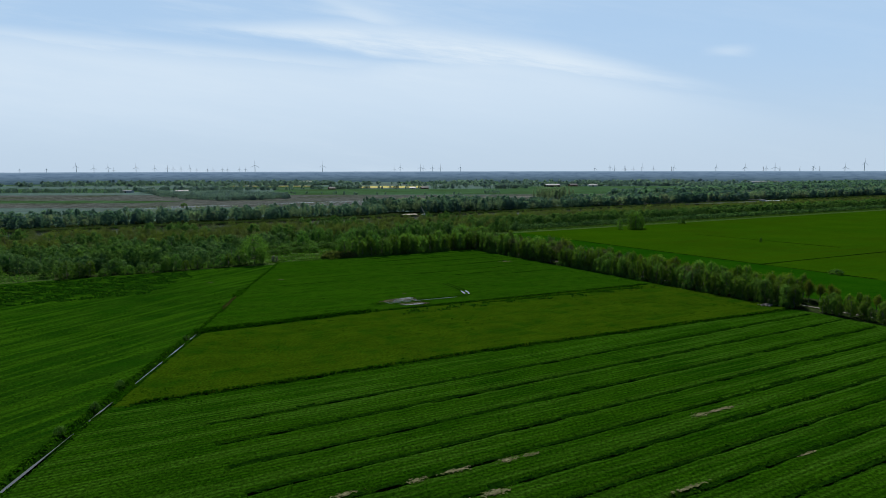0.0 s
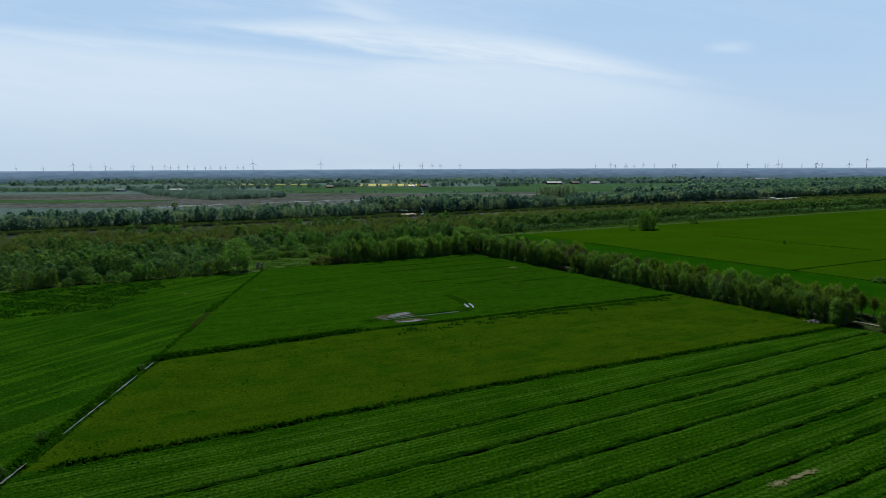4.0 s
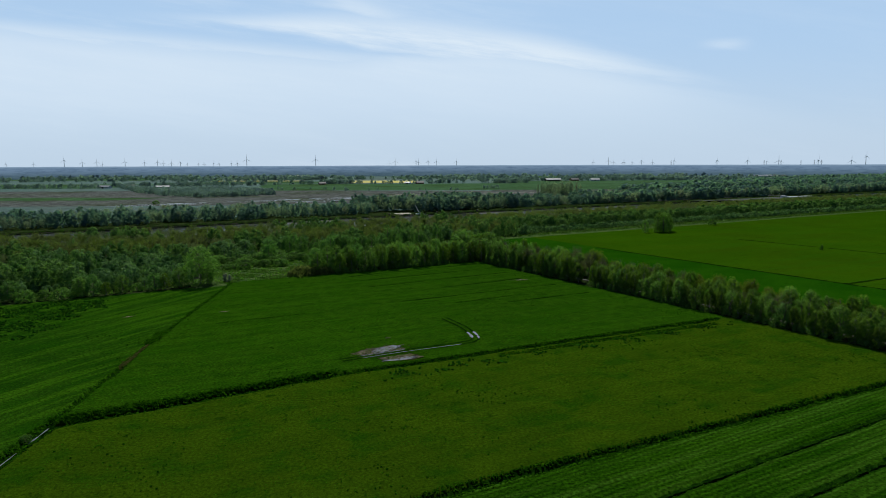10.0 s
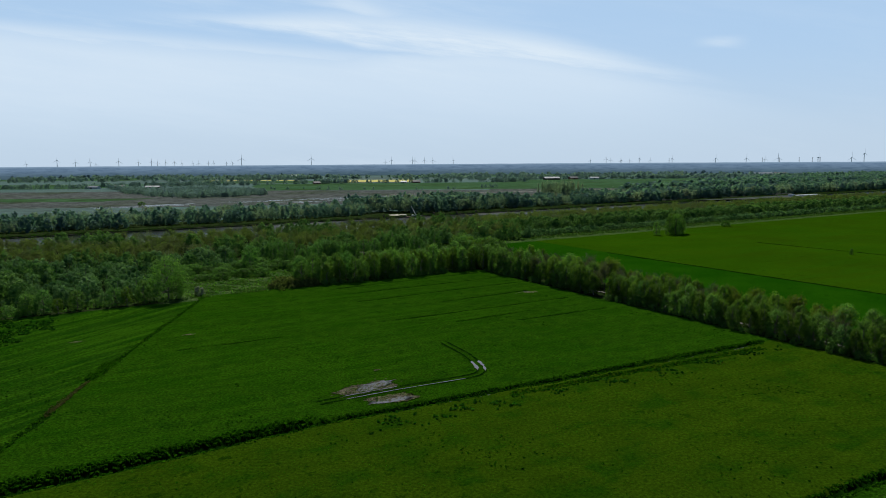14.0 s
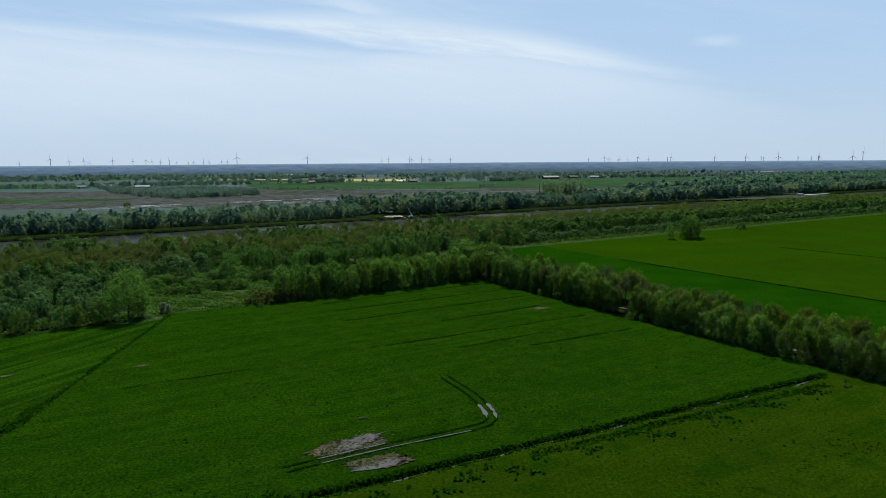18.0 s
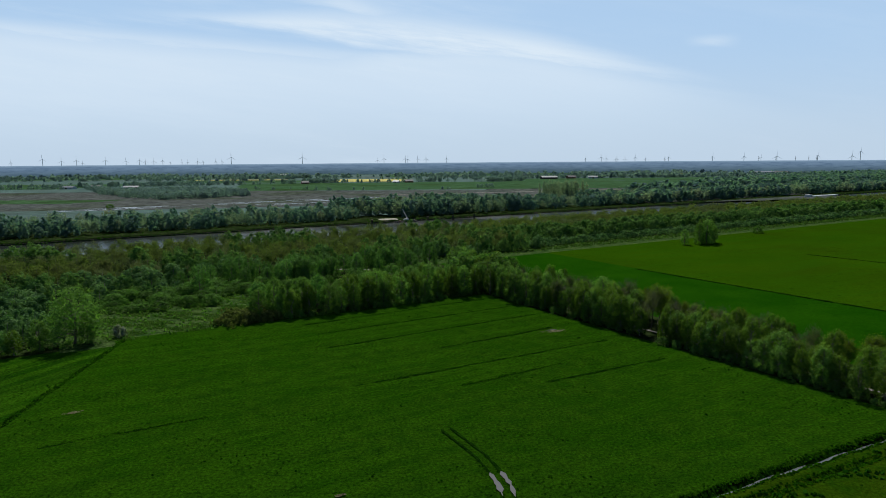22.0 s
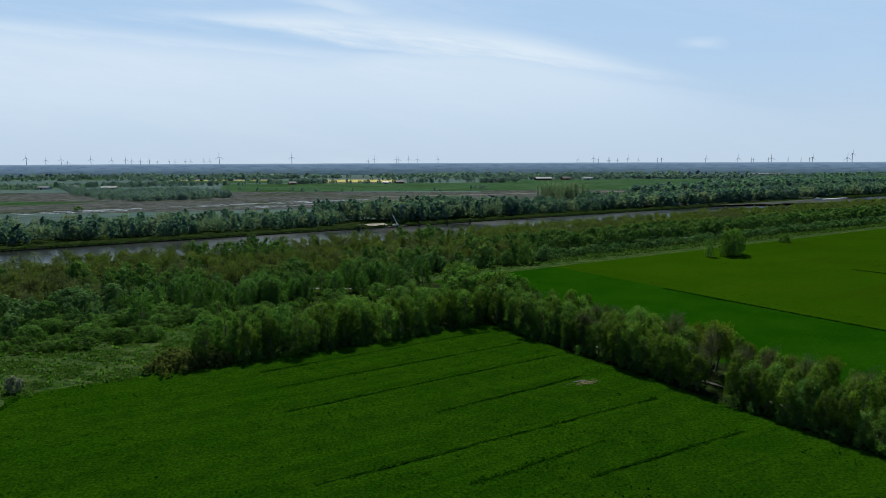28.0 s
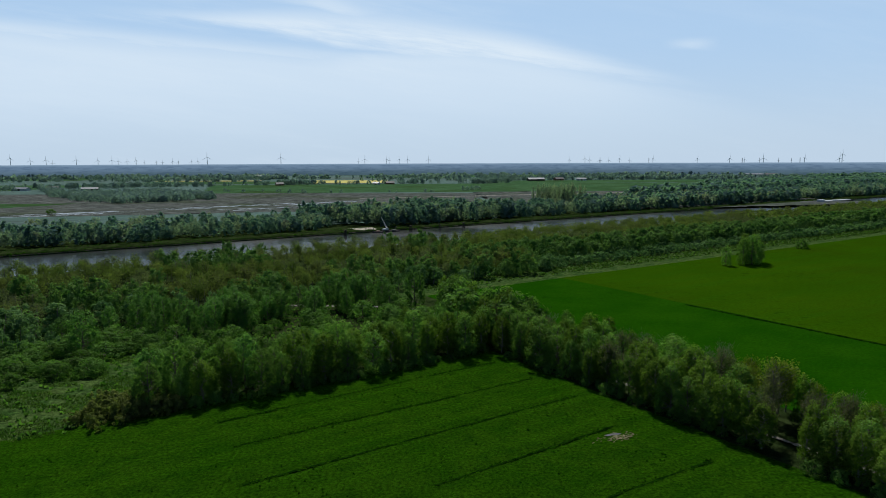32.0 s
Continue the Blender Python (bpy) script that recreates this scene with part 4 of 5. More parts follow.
kind_of = wave(bank[:, 0], bank[:, 1], 17.0, 0.3) + 0.7 * rng.normal(size=len(bank))
stand("bank_wood", "tall mixed trees lining the far canal bank", bank[kind_of > -0.1], "mass_bank_hazed", 330, 0.46, 12.0, 0.6, 4.1, 20, "round", 9, 600)
stand("bank_birches", "thin pale birches and aspens on the far canal bank", bank[kind_of <= -0.1], "mass_thin_bank_hazed", 260, 0.42, 12.0, 1.0, 3.3, 20, "feather", 10, 600)
pop = scatter(rng, 612, 655, 738, 775, 7.0)
mass("poplar_grove", "tall brownish poplars just coming into leaf", sized(rng, pop, 24, 31, 0.42, 0.62), "mass_thin_bank_hazed", 300, 0.36, 12.0, 1.6, 2.4, 24, "feather", "bark", 10)
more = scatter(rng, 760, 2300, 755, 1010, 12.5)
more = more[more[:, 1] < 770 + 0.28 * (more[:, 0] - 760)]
mass("deep_wood", "deep dark wood behind the far bank", sized(rng, more, 14, 21, 1.1, 1.5), "mass_bank_hazed", 120, 1.02, 12.0, 1.0, 4.2, 12, "round", None, 12, 5, 0.1, 0.5)


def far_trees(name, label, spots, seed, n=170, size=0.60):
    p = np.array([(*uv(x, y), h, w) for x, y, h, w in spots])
    return mass(name, label, p, "mass_far_hazed", n, size, 12.0, 0.2, 4.6, 12, "round", None, seed, 5, 0.0, 0.5)


rng = np.random.default_rng(51)
isle = []
for _ in range(620):
    u = rng.uniform(178, 362)
    v = np.interp(u, [178, 200, 239, 300, 362], [1330, 1183, 1105, 1112, 1130]) + rng.uniform(0, 260) * min(1.0, (362 - u) / 40 + 0.3)
    isle.append((*xy(u, v), rng.uniform(8, 12), rng.uniform(0.9, 1.3)))
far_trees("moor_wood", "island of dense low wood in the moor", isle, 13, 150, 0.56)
lines = []
for x0, y0, x1, y1, n, lo, hi, spread in ((-300, 1720, -205, 1765, 46, 9, 15, 22), (-230, 1735, -20, 1735, 18, 7, 11, 6), (-40, 1740, 60, 1780, 22, 8, 13, 14), (150, 1760, 235, 1770, 40, 10, 14, 14),
                                          (250, 1985, 1250, 2080, 240, 9, 14, 30), (-700, 1560, -520, 1620, 60, 9, 13, 25), (-1150, 1480, -640, 1500, 110, 8, 12, 20), (-360, 1400, -120, 1330, 18, 4, 7, 20),
                                          (-560, 1640, -380, 1660, 60, 8, 13, 25), (100, 1390, 140, 1400, 8, 7, 9, 8), (-60, 1330, 60, 1330, 6, 4, 6, 12), (700, 1600, 1400, 1900, 160, 12, 17, 60)):
    for _ in range(n):
        t = rng.random()
        lines.append((x0 + (x1 - x0) * t + rng.normal(0, spread), y0 + (y1 - y0) * t + rng.normal(0, spread * 0.6), rng.uniform(lo, hi), rng.uniform(0.9, 1.4)))
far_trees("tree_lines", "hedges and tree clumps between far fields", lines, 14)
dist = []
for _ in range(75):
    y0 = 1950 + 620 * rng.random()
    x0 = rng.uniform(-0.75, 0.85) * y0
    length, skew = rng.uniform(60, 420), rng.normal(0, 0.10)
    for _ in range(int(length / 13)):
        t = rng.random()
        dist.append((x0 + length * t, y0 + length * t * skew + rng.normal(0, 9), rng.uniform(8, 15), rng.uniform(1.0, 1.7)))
far_trees("far_hedges", "rows of far trees, haze tinted into their colour", dist, 15, 80, 0.95)


# ---- wind turbines ----
def wind_turbine(hub, blade):
    root = thing("wind_turbine", (0, 0, 0), "tall white three-bladed wind turbine on the horizon", "wind turbine", "turbines on the horizon")
    part("tower", rod(bmesh.new(), (0, 0, 0), (0, 0, hub - 1.5), 2.6, 1.5, 12), "grey_white", root)
    part("nacelle", box(bmesh.new(), -1.9, 1.9, -3.5, 6.0, hub - 2.0, hub + 2.0, 0.5), "grey_white", root)
    part("rotor_hub", rod(bmesh.new(), (0, -3.4, hub), (0, -6.2, hub), 1.7, 0.6, 10), "grey_white", root)
    for k in range(3):
        a = radians(90 + 120 * k)
        d, s = Vector((math.cos(a), 0, math.sin(a))), Vector((-math.sin(a), 0, math.cos(a)))
        bm = bmesh.new()
        rings = []
        for r, c, th in ((0.8, 1.3, 0.65), (0.10 * blade, 1.5, 0.6), (0.25 * blade, 2.2, 0.45), (0.6 * blade, 1.4, 0.28), (blade, 0.45, 0.12)):
            o = Vector((0, -4.9, hub)) + d * r
            rings.append([bm.verts.new(o + s * c * e + Vector((0, th * g, 0))) for e, g in ((-0.35, 0), (0.1, 1), (0.65, 0), (0.1, -1))])
        for p, q in zip(rings, rings[1:]):
            for i in range(4):
                bm.faces.new((p[i], p[(i + 1) % 4], q[(i + 1) % 4], q[i]))
        bm.faces.new(rings[0]), bm.faces.new(rings[-1])
        bmesh.ops.recalc_face_normals(bm, faces=bm.faces[:])
        part("blade", bm, "grey_white", root)
    return root


first = wind_turbine(90.0, 36.0)
# bearing as sideways over forward distance, forward distance, height of the hub, turn of the rotor's plane
TURBINES = [(-0.5555, 4700, 78), (-0.5292, 4700, 74), (-0.508, 4700, 78), (-0.4665, 4500, 78), (-0.4385, 4700, 72), (-0.4198, 4700, 76), (-0.4114, 4700, 68), (-0.3995, 4700, 68), (-0.386, 4450, 72),
            (-0.2893, 4350, 92), (-0.189, 4500, 90), (-0.0730, 4750, 76), (-0.0425, 4800, 76), (-0.039, 4600, 70), (-0.0248, 4750, 74), (-0.0129, 4400, 72), (0.0167, 4750, 74),
            (0.2167, 4750, 66), (0.2396, 4750, 76), (0.2464, 4700, 66), (0.2870, 4200, 72), (0.3345, 4000, 70), (0.3972, 3800, 70), (0.4404, 3400, 68), (0.4853, 3100, 68), (0.5421, 2950, 68), (0.5895, 2800, 66), (0.6182, 4800, 106),
            (-0.376, 4800, 60), (-0.3600, 4800, 62), (-0.352, 4800, 60), (-0.338, 4800, 64), (-0.330, 4800, 62), (-0.312, 4800, 64), (-0.3035, 4800, 64), (0.2608, 4800, 62), (0.2625, 4800, 62), (0.2742, 4800, 62), (0.304, 4800, 62), (0.4720, 4700, 66), (-0.082, 4800, 64), (-0.5, 4800, 58), (-0.64, 4700, 62), (-0.60, 4750, 64)]
rng = np.random.default_rng(61)
for i, (b, d, hub) in enumerate(TURBINES):
    s = hub / 90.0
    m = Matrix.Translation((0.27 + (b + 0.019 + 0.01 * b * b) * d, d - 8.3, 0)) @ pose(0, 0, 0, 0, 0, rng.uniform(-40, 40)) @ Matrix.Diagonal((s, s, s, 1))
    if i == 0:
        first.matrix_world = m
    else:
        copy_thing(first, m)


# ---- puddles, wheel tracks, mud ----
def ribbon(name, pts, half, z, material, label, category, seed=0, wobble=0.12):
    """A narrow strip along a line of points, its width uneven."""
    rng = np.random.default_rng(seed)
    line = []
    for a, b in zip(pts, pts[1:]):
        n = max(2, int(math.dist(a, b) / 0.8))
        line += [(a[0] + (b[0] - a[0]) * i / n, a[1] + (b[1] - a[1]) * i / n) for i in range(n)]
    line = np.array(line + [pts[-1]])
    d = np.gradient(line, axis=0)
    d /= np.linalg.norm(d, axis=1)[:, None]
    side = np.stack([-d[:, 1], d[:, 0]], -1)
    w = half * np.clip(1 + rng.normal(0, wobble * 2, len(line)), 0.35, 1.7)
    w[0] = w[-1] = 0.03
    v = np.concatenate([np.c_[line + side * w[:, None], np.full(len(line), z)], np.c_[line - side * w[:, None], np.full(len(line), z)]])
    n = len(line)
    return setting(name, mesh_of(name, v, [(i, i + n, i + n + 1, i + 1) for i in range(n - 1)], [material]), label, category)


def mud(cx, cy, rx, ry, turn, seed, label, n=None, material="dry_mud"):
    """Bare ground showing through the grass in many small pieces."""
    rng = np.random.default_rng(seed)
    n = n or int(50 + 60 * rx * ry)
    verts, faces = [], []
    c, s = math.cos(radians(turn)), math.sin(radians(turn))
    for _ in range(n):
        px, py = rng.normal(0, 0.5, 2) * (rx, ry)
        r = rng.uniform(0.05, 0.17) * min(1.6, 0.6 + 0.22 * rx)
        k = len(verts)
        m = 9
        for i in range(m):
            a = 2 * math.pi * i / m
            q = r * rng.uniform(0.55, 1.3)
            ox, oy = px + 1.25 * q * math.cos(a), py + 0.8 * q * math.sin(a)
            verts.append((cx + c * ox - s * oy, cy + s * ox + c * oy, 0.144 + 0.0004 * (k % 37)))
        faces += [(k, k + i, k + i + 1) for i in range(1, m - 1)]
    return setting("mud_patch", mesh_of("mud_patch", verts, faces, [material]), label, "mud")


def blob(cx, cy, rx, ry, turn, n=40, rough=0.2, seed=0):
    rng = np.random.default_rng(seed)
    ph = rng.uniform(0, 6.28, 5)
    out = []
    for i in range(n):
        a = 2 * math.pi * i / n
        r = 1 + rough * sum(math.sin((k + 2) * a + ph[k]) / (k + 1.5) for k in range(5)) + rough * 0.5 * rng.normal()
        px, py = rx * r * math.cos(a), ry * r * math.sin(a)
        c, s = math.cos(radians(turn)), math.sin(radians(turn))
        out.append((cx + c * px - s * py, cy + s * px + c * py))
    return out


patch("mud_bed", blob(-14.2, 245.2, 6.2, 3.3, 32, 90, 0.22, 61), 0.100, "mud", "brown wet trampled mud round the puddles", "mud")
patch("mud_bed", blob(-8.2, 238.4, 5.5, 2.3, 22, 90, 0.26, 62), 0.104, "mud", "brown wet trampled mud round the puddles", "mud")
patch("puddle", blob(-12.8, 246.6, 4.0, 2.1, 34, 90, 0.30, 3), 0.135, "puddle", "shallow puddle reflecting the pale sky", "puddle")
patch("puddle", blob(-8.2, 237.2, 5.2, 0.95, 21, 90, 0.34, 5), 0.140, "puddle", "shallow puddle reflecting the pale sky", "puddle")
mud(-13.6, 245.9, 6.2, 3.0, 32, 1, "wet trampled clods standing out of a puddle", 230, "mud")
mud(-8.0, 238.2, 5.2, 1.7, 22, 2, "wet trampled clods standing out of a puddle", 110, "mud")
TRACK = [(-24.0, 236.0), (-18.5, 238.9), (-13.0, 241.9), (-7.1, 244.9), (1.4, 248.8), (7.7, 251.6), (11.1, 253.9), (12.4, 256.5), (12.2, 260.0), (11.2, 264.5), (9.4, 270.5), (6.4, 277.0), (3.7, 282.7)]


def beside(pts, off):
    p = np.array(pts)
    d = np.gradient(p, axis=0)
    d /= np.linalg.norm(d, axis=1)[:, None]
    return [tuple(q) for q in p + off * np.stack([-d[:, 1], d[:, 0]], -1)]


for k, off in enumerate((-0.95, 0.95)):
    ribbon("wheel_rut", beside(TRACK, off), 0.26, 0.16, "dark_green", "dark wheel rut pressed into the grass", "wheel track", 20 + k)
near_rut, far_rut = beside(TRACK, -0.95), beside(TRACK, 0.95)
ribbon("rut_water", near_rut[1:6], 0.15, 0.168, "puddle", "water standing in a wheel rut", "puddle", 31)
ribbon("rut_water", far_rut[1:4], 0.17, 0.168, "puddle", "water standing in a wheel rut", "puddle", 32)
ribbon("rut_water", near_rut[7:10], 0.30, 0.168, "puddle", "water standing in a wheel rut", "puddle", 33, 0.3)
ribbon("rut_water", far_rut[7:10], 0.34, 0.168, "puddle", "water standing in a wheel rut", "puddle", 34, 0.3)
patch("pale_spot", blob(-13.0, 258.0, 0.9, 0.35, 20, 20, 0.3, 9), 0.17, "mud", "small pale bare spot in the pasture", "mud")
mud(38.4, 353.2, 3.6, 1.6, 15, 10, "pale bare ground at a drinking place", 150)
patch("puddle", blob(37.6, 354.2, 1.5, 0.4, 10, 30, 0.3, 11), 0.18, "puddle", "shallow puddle reflecting the pale sky", "puddle")
for x, y, rx, ry, sd in ((-3.0, 94.6, 1.5, 0.55, 12), (3.2, 98.0, 2.4, 0.4, 13), (12.6, 102.0, 1.6, 0.55, 14), (17.0, 104.4, 1.5, 0.4, 15), (9.6, 90.4, 2.2, 0.6, 16), (54.0, 122.8, 1.6, 0.7, 17),
                          (60.0, 126.0, 3.6, 0.35, 18), (-14.0, 90.0, 1.8, 0.4, 19), (40.0, 91.5, 3.0, 0.25, 20), (66.0, 104.0, 2.0, 0.2, 21), (-71.3, 294.2, 1.3, 0.5, 22), (-100.6, 287.4, 1.3, 0.5, 23)):
    mud(x, y, rx * 1.2, ry * 1.4, 28, sd, "pale dried mud showing through the grass")
for a, b, half, deep in CUTS[9:]:
    n = 14
    ribbon("ditch_bed", [xy(a[0] + (b[0] - a[0]) * i / n, a[1] + (b[1] - a[1]) * i / n) for i in range(n + 1)], 0.55, 0.15, "dark_green", "narrow dark strip along a ditch line across the hay meadow", "ditch", 51, 0.2)
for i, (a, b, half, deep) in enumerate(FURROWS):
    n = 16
    ribbon("furrow_bed", [xy(a[0] + (b[0] - a[0]) * k / n, a[1] + (b[1] - a[1]) * k / n) for k in range(n + 1)], 0.14 + 0.26 * deep, 0.01, "dark_green", "shallow dark drainage furrow in the grass", "furrow", 60 + i, 0.35)
# gravel path beside the tree row, and the path in the wood
ribbon("gravel_path", [xy(233.2, v) for v in range(90, 338, 12)], 0.55, 0.19, "gravel", "pale gravel path running beside the tree row", "path", 41)
ribbon("gravel_path", [xy(233, 338), xy(238, 372), xy(232, 402), xy(222, 412), xy(190, 436)], 1.2, 0.19, "gravel", "pale gravel path winding into the wood", "path", 42)


# ---- rank grass along ditches and furrows ----
def tufts(name, label, spots, size, material, seed, blades=4, slim=0.8):
    """Clumps of upright blades as one object."""
    rng = np.random.default_rng(seed)
    p = np.repeat(np.asarray(spots, float), blades, axis=0)
    n = len(p)
    x, y = xy(p[:, 0], p[:, 1])
    z = height(p[:, 0], p[:, 1])
    s = size * rng.uniform(0.5, 1.5, n)
    a = rng.uniform(0, np.pi, n)
    dx, dy = np.cos(a) * s * slim, np.sin(a) * s * slim
    lx, ly = rng.normal(0, 0.3, n) * s, rng.normal(0, 0.3, n) * s
    x, y = x + rng.normal(0, 0.3, n) * size, y + rng.normal(0, 0.3, n) * size
    v = np.stack([np.stack([x - dx, y - dy, z - 0.05], -1), np.stack([x + dx, y + dy, z - 0.05], -1),
                  np.stack([x + dx * 0.9 + lx, y + dy * 0.9 + ly, z + s * rng.uniform(0.7, 1.1, n)], -1), np.stack([x - dx * 0.8 + lx, y - dy * 0.8 + ly, z + s], -1)], 1).reshape(-1, 3)
    return tagged(new(name, mesh_of(name, v, np.arange(4 * n).reshape(-1, 4), [material])), label, "grass", kind="stuff")


rng = np.random.default_rng(71)
spots = []
for i, (a, b, half, deep) in enumerate(CUTS[:9]):
    n = int(math.dist(a, b) * (13 if i == 0 else 9 if i < 4 else 15))
    t, o = rng.random(n), rng.choice([-1, 1], n) * rng.normal(half * (0.5 if 0 < i < 4 else 0.85), 0.20 if 0 < i < 4 else 0.35, n)
    d = np.array([b[0] - a[0], b[1] - a[1]]) / math.dist(a, b)
    spots.append(np.c_[a[0] + (b[0] - a[0]) * t - d[1] * o, a[1] + (b[1] - a[1]) * t + d[0] * o])
ditch_spots = np.concatenate(spots)
tufts("ditch_grass", "rank dark grass on the ditch banks", ditch_spots, 0.19, "tuft", 1, 3)
spots = []
for (a, b, half, deep) in FURROWS:
    n = int(math.dist(a, b) * 9)
    t, o = rng.random(n), rng.normal(0, 0.30, n)
    keep = wave(80 * t, 0 * t + a[1], 5.0) > -1.2
    t, o = t[keep], o[keep]
    spots.append(np.c_[a[0] + (b[0] - a[0]) * t, a[1] + (b[1] - a[1]) * t + o])
tufts("furrow_grass", "taller dark grass along the drainage furrows", np.concatenate(spots), 0.15, "tuft", 2, 3)
# dark tussocks scattered over the meadows
m = rng.uniform((-60, 140), (222, 336), (14000, 2))
thick = wave(m[:, 0], m[:, 1], 11.0, 0.7) + wave(m[:, 0], m[:, 1], 3.7, 1.9) * 0.6
m = m[(thick > 0.75) | (rng.random(len(m)) < 0.03)]
w = np.c_[rng.uniform(96, 219, 900), rng.normal(0, 1.6, 900)]
w[:, 1] += np.interp(w[:, 0], [96, 219], [199.5, 189.5])
w = w[wave(w[:, 0], w[:, 1], 2.4, 0.8) > 0.2]
tufts("ditch_weeds", "broken line of dark weeds beside the ditch", w, 0.30, "weed", 14, 3)
t = rng.random(1100)
w = np.c_[48.5 + 8.5 * t, 239.5 + 18.5 * t] + rng.normal(0, 0.26, (1100, 2))
tufts("ditch_reed", "brown dead reed choking the ditch", w, 0.24, "dead_reed", 15, 3, 0.4)
t = rng.random(500)
w = np.c_[57.6 + 6.0 * t, 259.5 + 12.0 * t] + rng.normal(0, 0.7, (500, 2))
tufts("ditch_flags", "tall green leaves growing in the ditch", w, 0.34, "tuft", 16, 3, 0.35)
for v0, v1, n in ((135.0, 139.5, 260), (151.0, 164.0, 620), (179.5, 182.5, 160), (195.5, 200.0, 240)):
    vv = rng.uniform(v0, v1, n)
    w = np.c_[np.interp(vv, [p[1] for p in DITCH_A], [p[0] for p in DITCH_A]) + rng.normal(0, 0.7, n), vv]
    tufts("ditch_flags", "tall green leaves growing in the ditch", w, 0.34, "tuft", int(v0), 3, 0.35)
t = rng.random(1100)
w = np.c_[33 + 60 * t, 208.8 + 0.3 * t] + rng.normal(0, 0.8, (1100, 2))
tufts("ditch_edge", "dark overhanging grass at the wide ditch's edge", w, 0.28, "tuft", 17, 3)
px, py = rng.normal(-11.5, 4.8, 1500), rng.normal(242.8, 3.8, 1500)
w = np.stack(uv(px, py), -1)
tufts("puddle_grass", "grass standing in the shallow puddles", w, 0.15, "tuft", 18, 3, 0.4)
tufts("meadow_tussocks", "scattered dark tussocks in the pasture", m, 0.18, "tuft", 3, 3)
k = rng.uniform((-60, 272), (52, 338), (9500, 2))
k = k[(k[:, 1] > 284 + 1.7 * np.maximum(0, k[:, 0] - 28 + 3 * wave(k[:, 0], k[:, 1], 6.0))) & (wave(k[:, 0], k[:, 1], 3.3, 0.2) > -0.35)]
tufts("weed_patch", "dense dark weeds in the corner of the grazed field", k, 0.34, "weed", 4, 3)
# pale sedge and reeds in the clearing, on the verge and the canal banks
c = rng.uniform((96, 346), (152, 400), (24000, 2))
c = c[wave(c[:, 0], c[:, 1], 3.1, 0.5) > -0.1]
c = np.concatenate([c, rng.uniform((-58, 346), (-5, 372), (2600, 2))])
tufts("sedge", "pale tangled sedge in the clearing", c, 0.24, "sedge", 5, 2, 0.3)
g = rng.uniform((255, 424), (900, 440), (5200, 2))
tufts("verge_grass", "pale rough grass along the wood's edge", g, 0.45, "sedge", 6, 2)
r = np.concatenate([np.c_[rng.normal(136, 4.0, 84), rng.normal(352.0, 3.0, 84)], np.c_[rng.normal(142, 3.5, 22), rng.normal(347.5, 1.2, 22)]])
mass("reed_bed", "bushy mound of dry tan reed at the belt's end", sized(rng, r, 1.8, 3.8, 0.9, 1.3), "reed", 420, 0.13, 2.4, 0.05, 1.3, 10, "round", None, 47)
b = np.concatenate([np.c_[rng.uniform(-100, 1400, 5000), rng.uniform(641, 646, 5000)], np.c_[rng.uniform(-100, 1400, 1800), rng.uniform(650, 662, 1800)]])
tufts("bank_grass", "yellow-green grass on the canal bank", b, 0.36, "tuft", 8, 3, 0.6)
w = rng.uniform((-60, 345), (240, 436), (5000, 2))
tufts("wood_undergrowth", "low undergrowth between the trees", w, 0.5, "scrub", 9, 3, 0.5)


# ---- the canal's far bank ----
bm = bmesh.new()
box(bm, -200, 1700, CANAL1 - 1.2, CANAL1 - 0.7, -2.5, -0.75, 0.05)
wall = part("bank_wall", bm, "timber", None)
wall.matrix_world = pose(0, 0, 0, rz=30)
tagged(wall, "dark timber revetment along the canal's edge", "wall", kind="structure")
lu, lv = np.meshgrid(np.linspace(333, 350, 12), np.linspace(646.5, 663, 9))
lv = lv + 1.2 * np.sin(lu * 0.7)
lx, ly = xy(lu, lv)
li = np.arange(lu.size).reshape(lu.shape)
setting("sand_landing", mesh_of("sand_landing", np.stack([lx, ly, height(lu, lv) + 0.10], -1).reshape(-1, 3), np.stack([li[:-1, :-1], li[:-1, 1:], li[1:, 1:], li[1:, :-1]], -1).reshape(-1, 4), ["sand"]),
        "pale sandy landing place on the canal bank", "sand")


def dolphin(u, v):
    root = thing("mooring_pile", (*xy(u, v), -2.6), "dark timber mooring piles with a cap standing in the canal", "mooring post", "mooring piles")
    for dx, dy in ((-0.8, -0.4), (0.8, -0.4), (0, 0.8)):
        part("pile", rod(bmesh.new(), (dx, dy, 0), (dx * 0.6, dy * 0.6, 4.6), 0.32, 0.28), "timber", root)
    part("cap", box(bmesh.new(), -0.9, 0.9, -0.8, 0.9, 4.6, 5.1, 0.1), "timber", root)
    return root


post = dolphin(318.5, 634.5)
for u, v in ((372, 635), (397, 634), (420, 634.5)):
    copy_thing(post, pose(*xy(u, v), -2.6, rz=17.0 * u))

# crane on a pontoon
root = thing("floating_crane", (*xy(354, 640.5), -1.6), "white crawler crane on a dark flat pontoon moored at the bank", "crane", turn=30)
part("pontoon", box(bmesh.new(), -17, 17, -4.5, 4.5, -0.4, 1.1, 0.2), "hull", root, "dark steel pontoon")
for sx in (-1.7, 1.7):
    bm = bmesh.new()
    box(bm, -2.6, 2.6, sx - 0.4, sx + 0.4, 1.1, 2.1, 0.35)
    part("crawler_track", bm, "steel", root, "dark crawler track")
part("turntable", rod(bmesh.new(), (0, 0, 2.0), (0, 0, 2.5), 1.3, 1.3, 16), "steel", root)
body = part("crane_house", box(bmesh.new(), -3.6, 2.0, -1.6, 1.6, 2.5, 4.6, 0.2), "white", root)
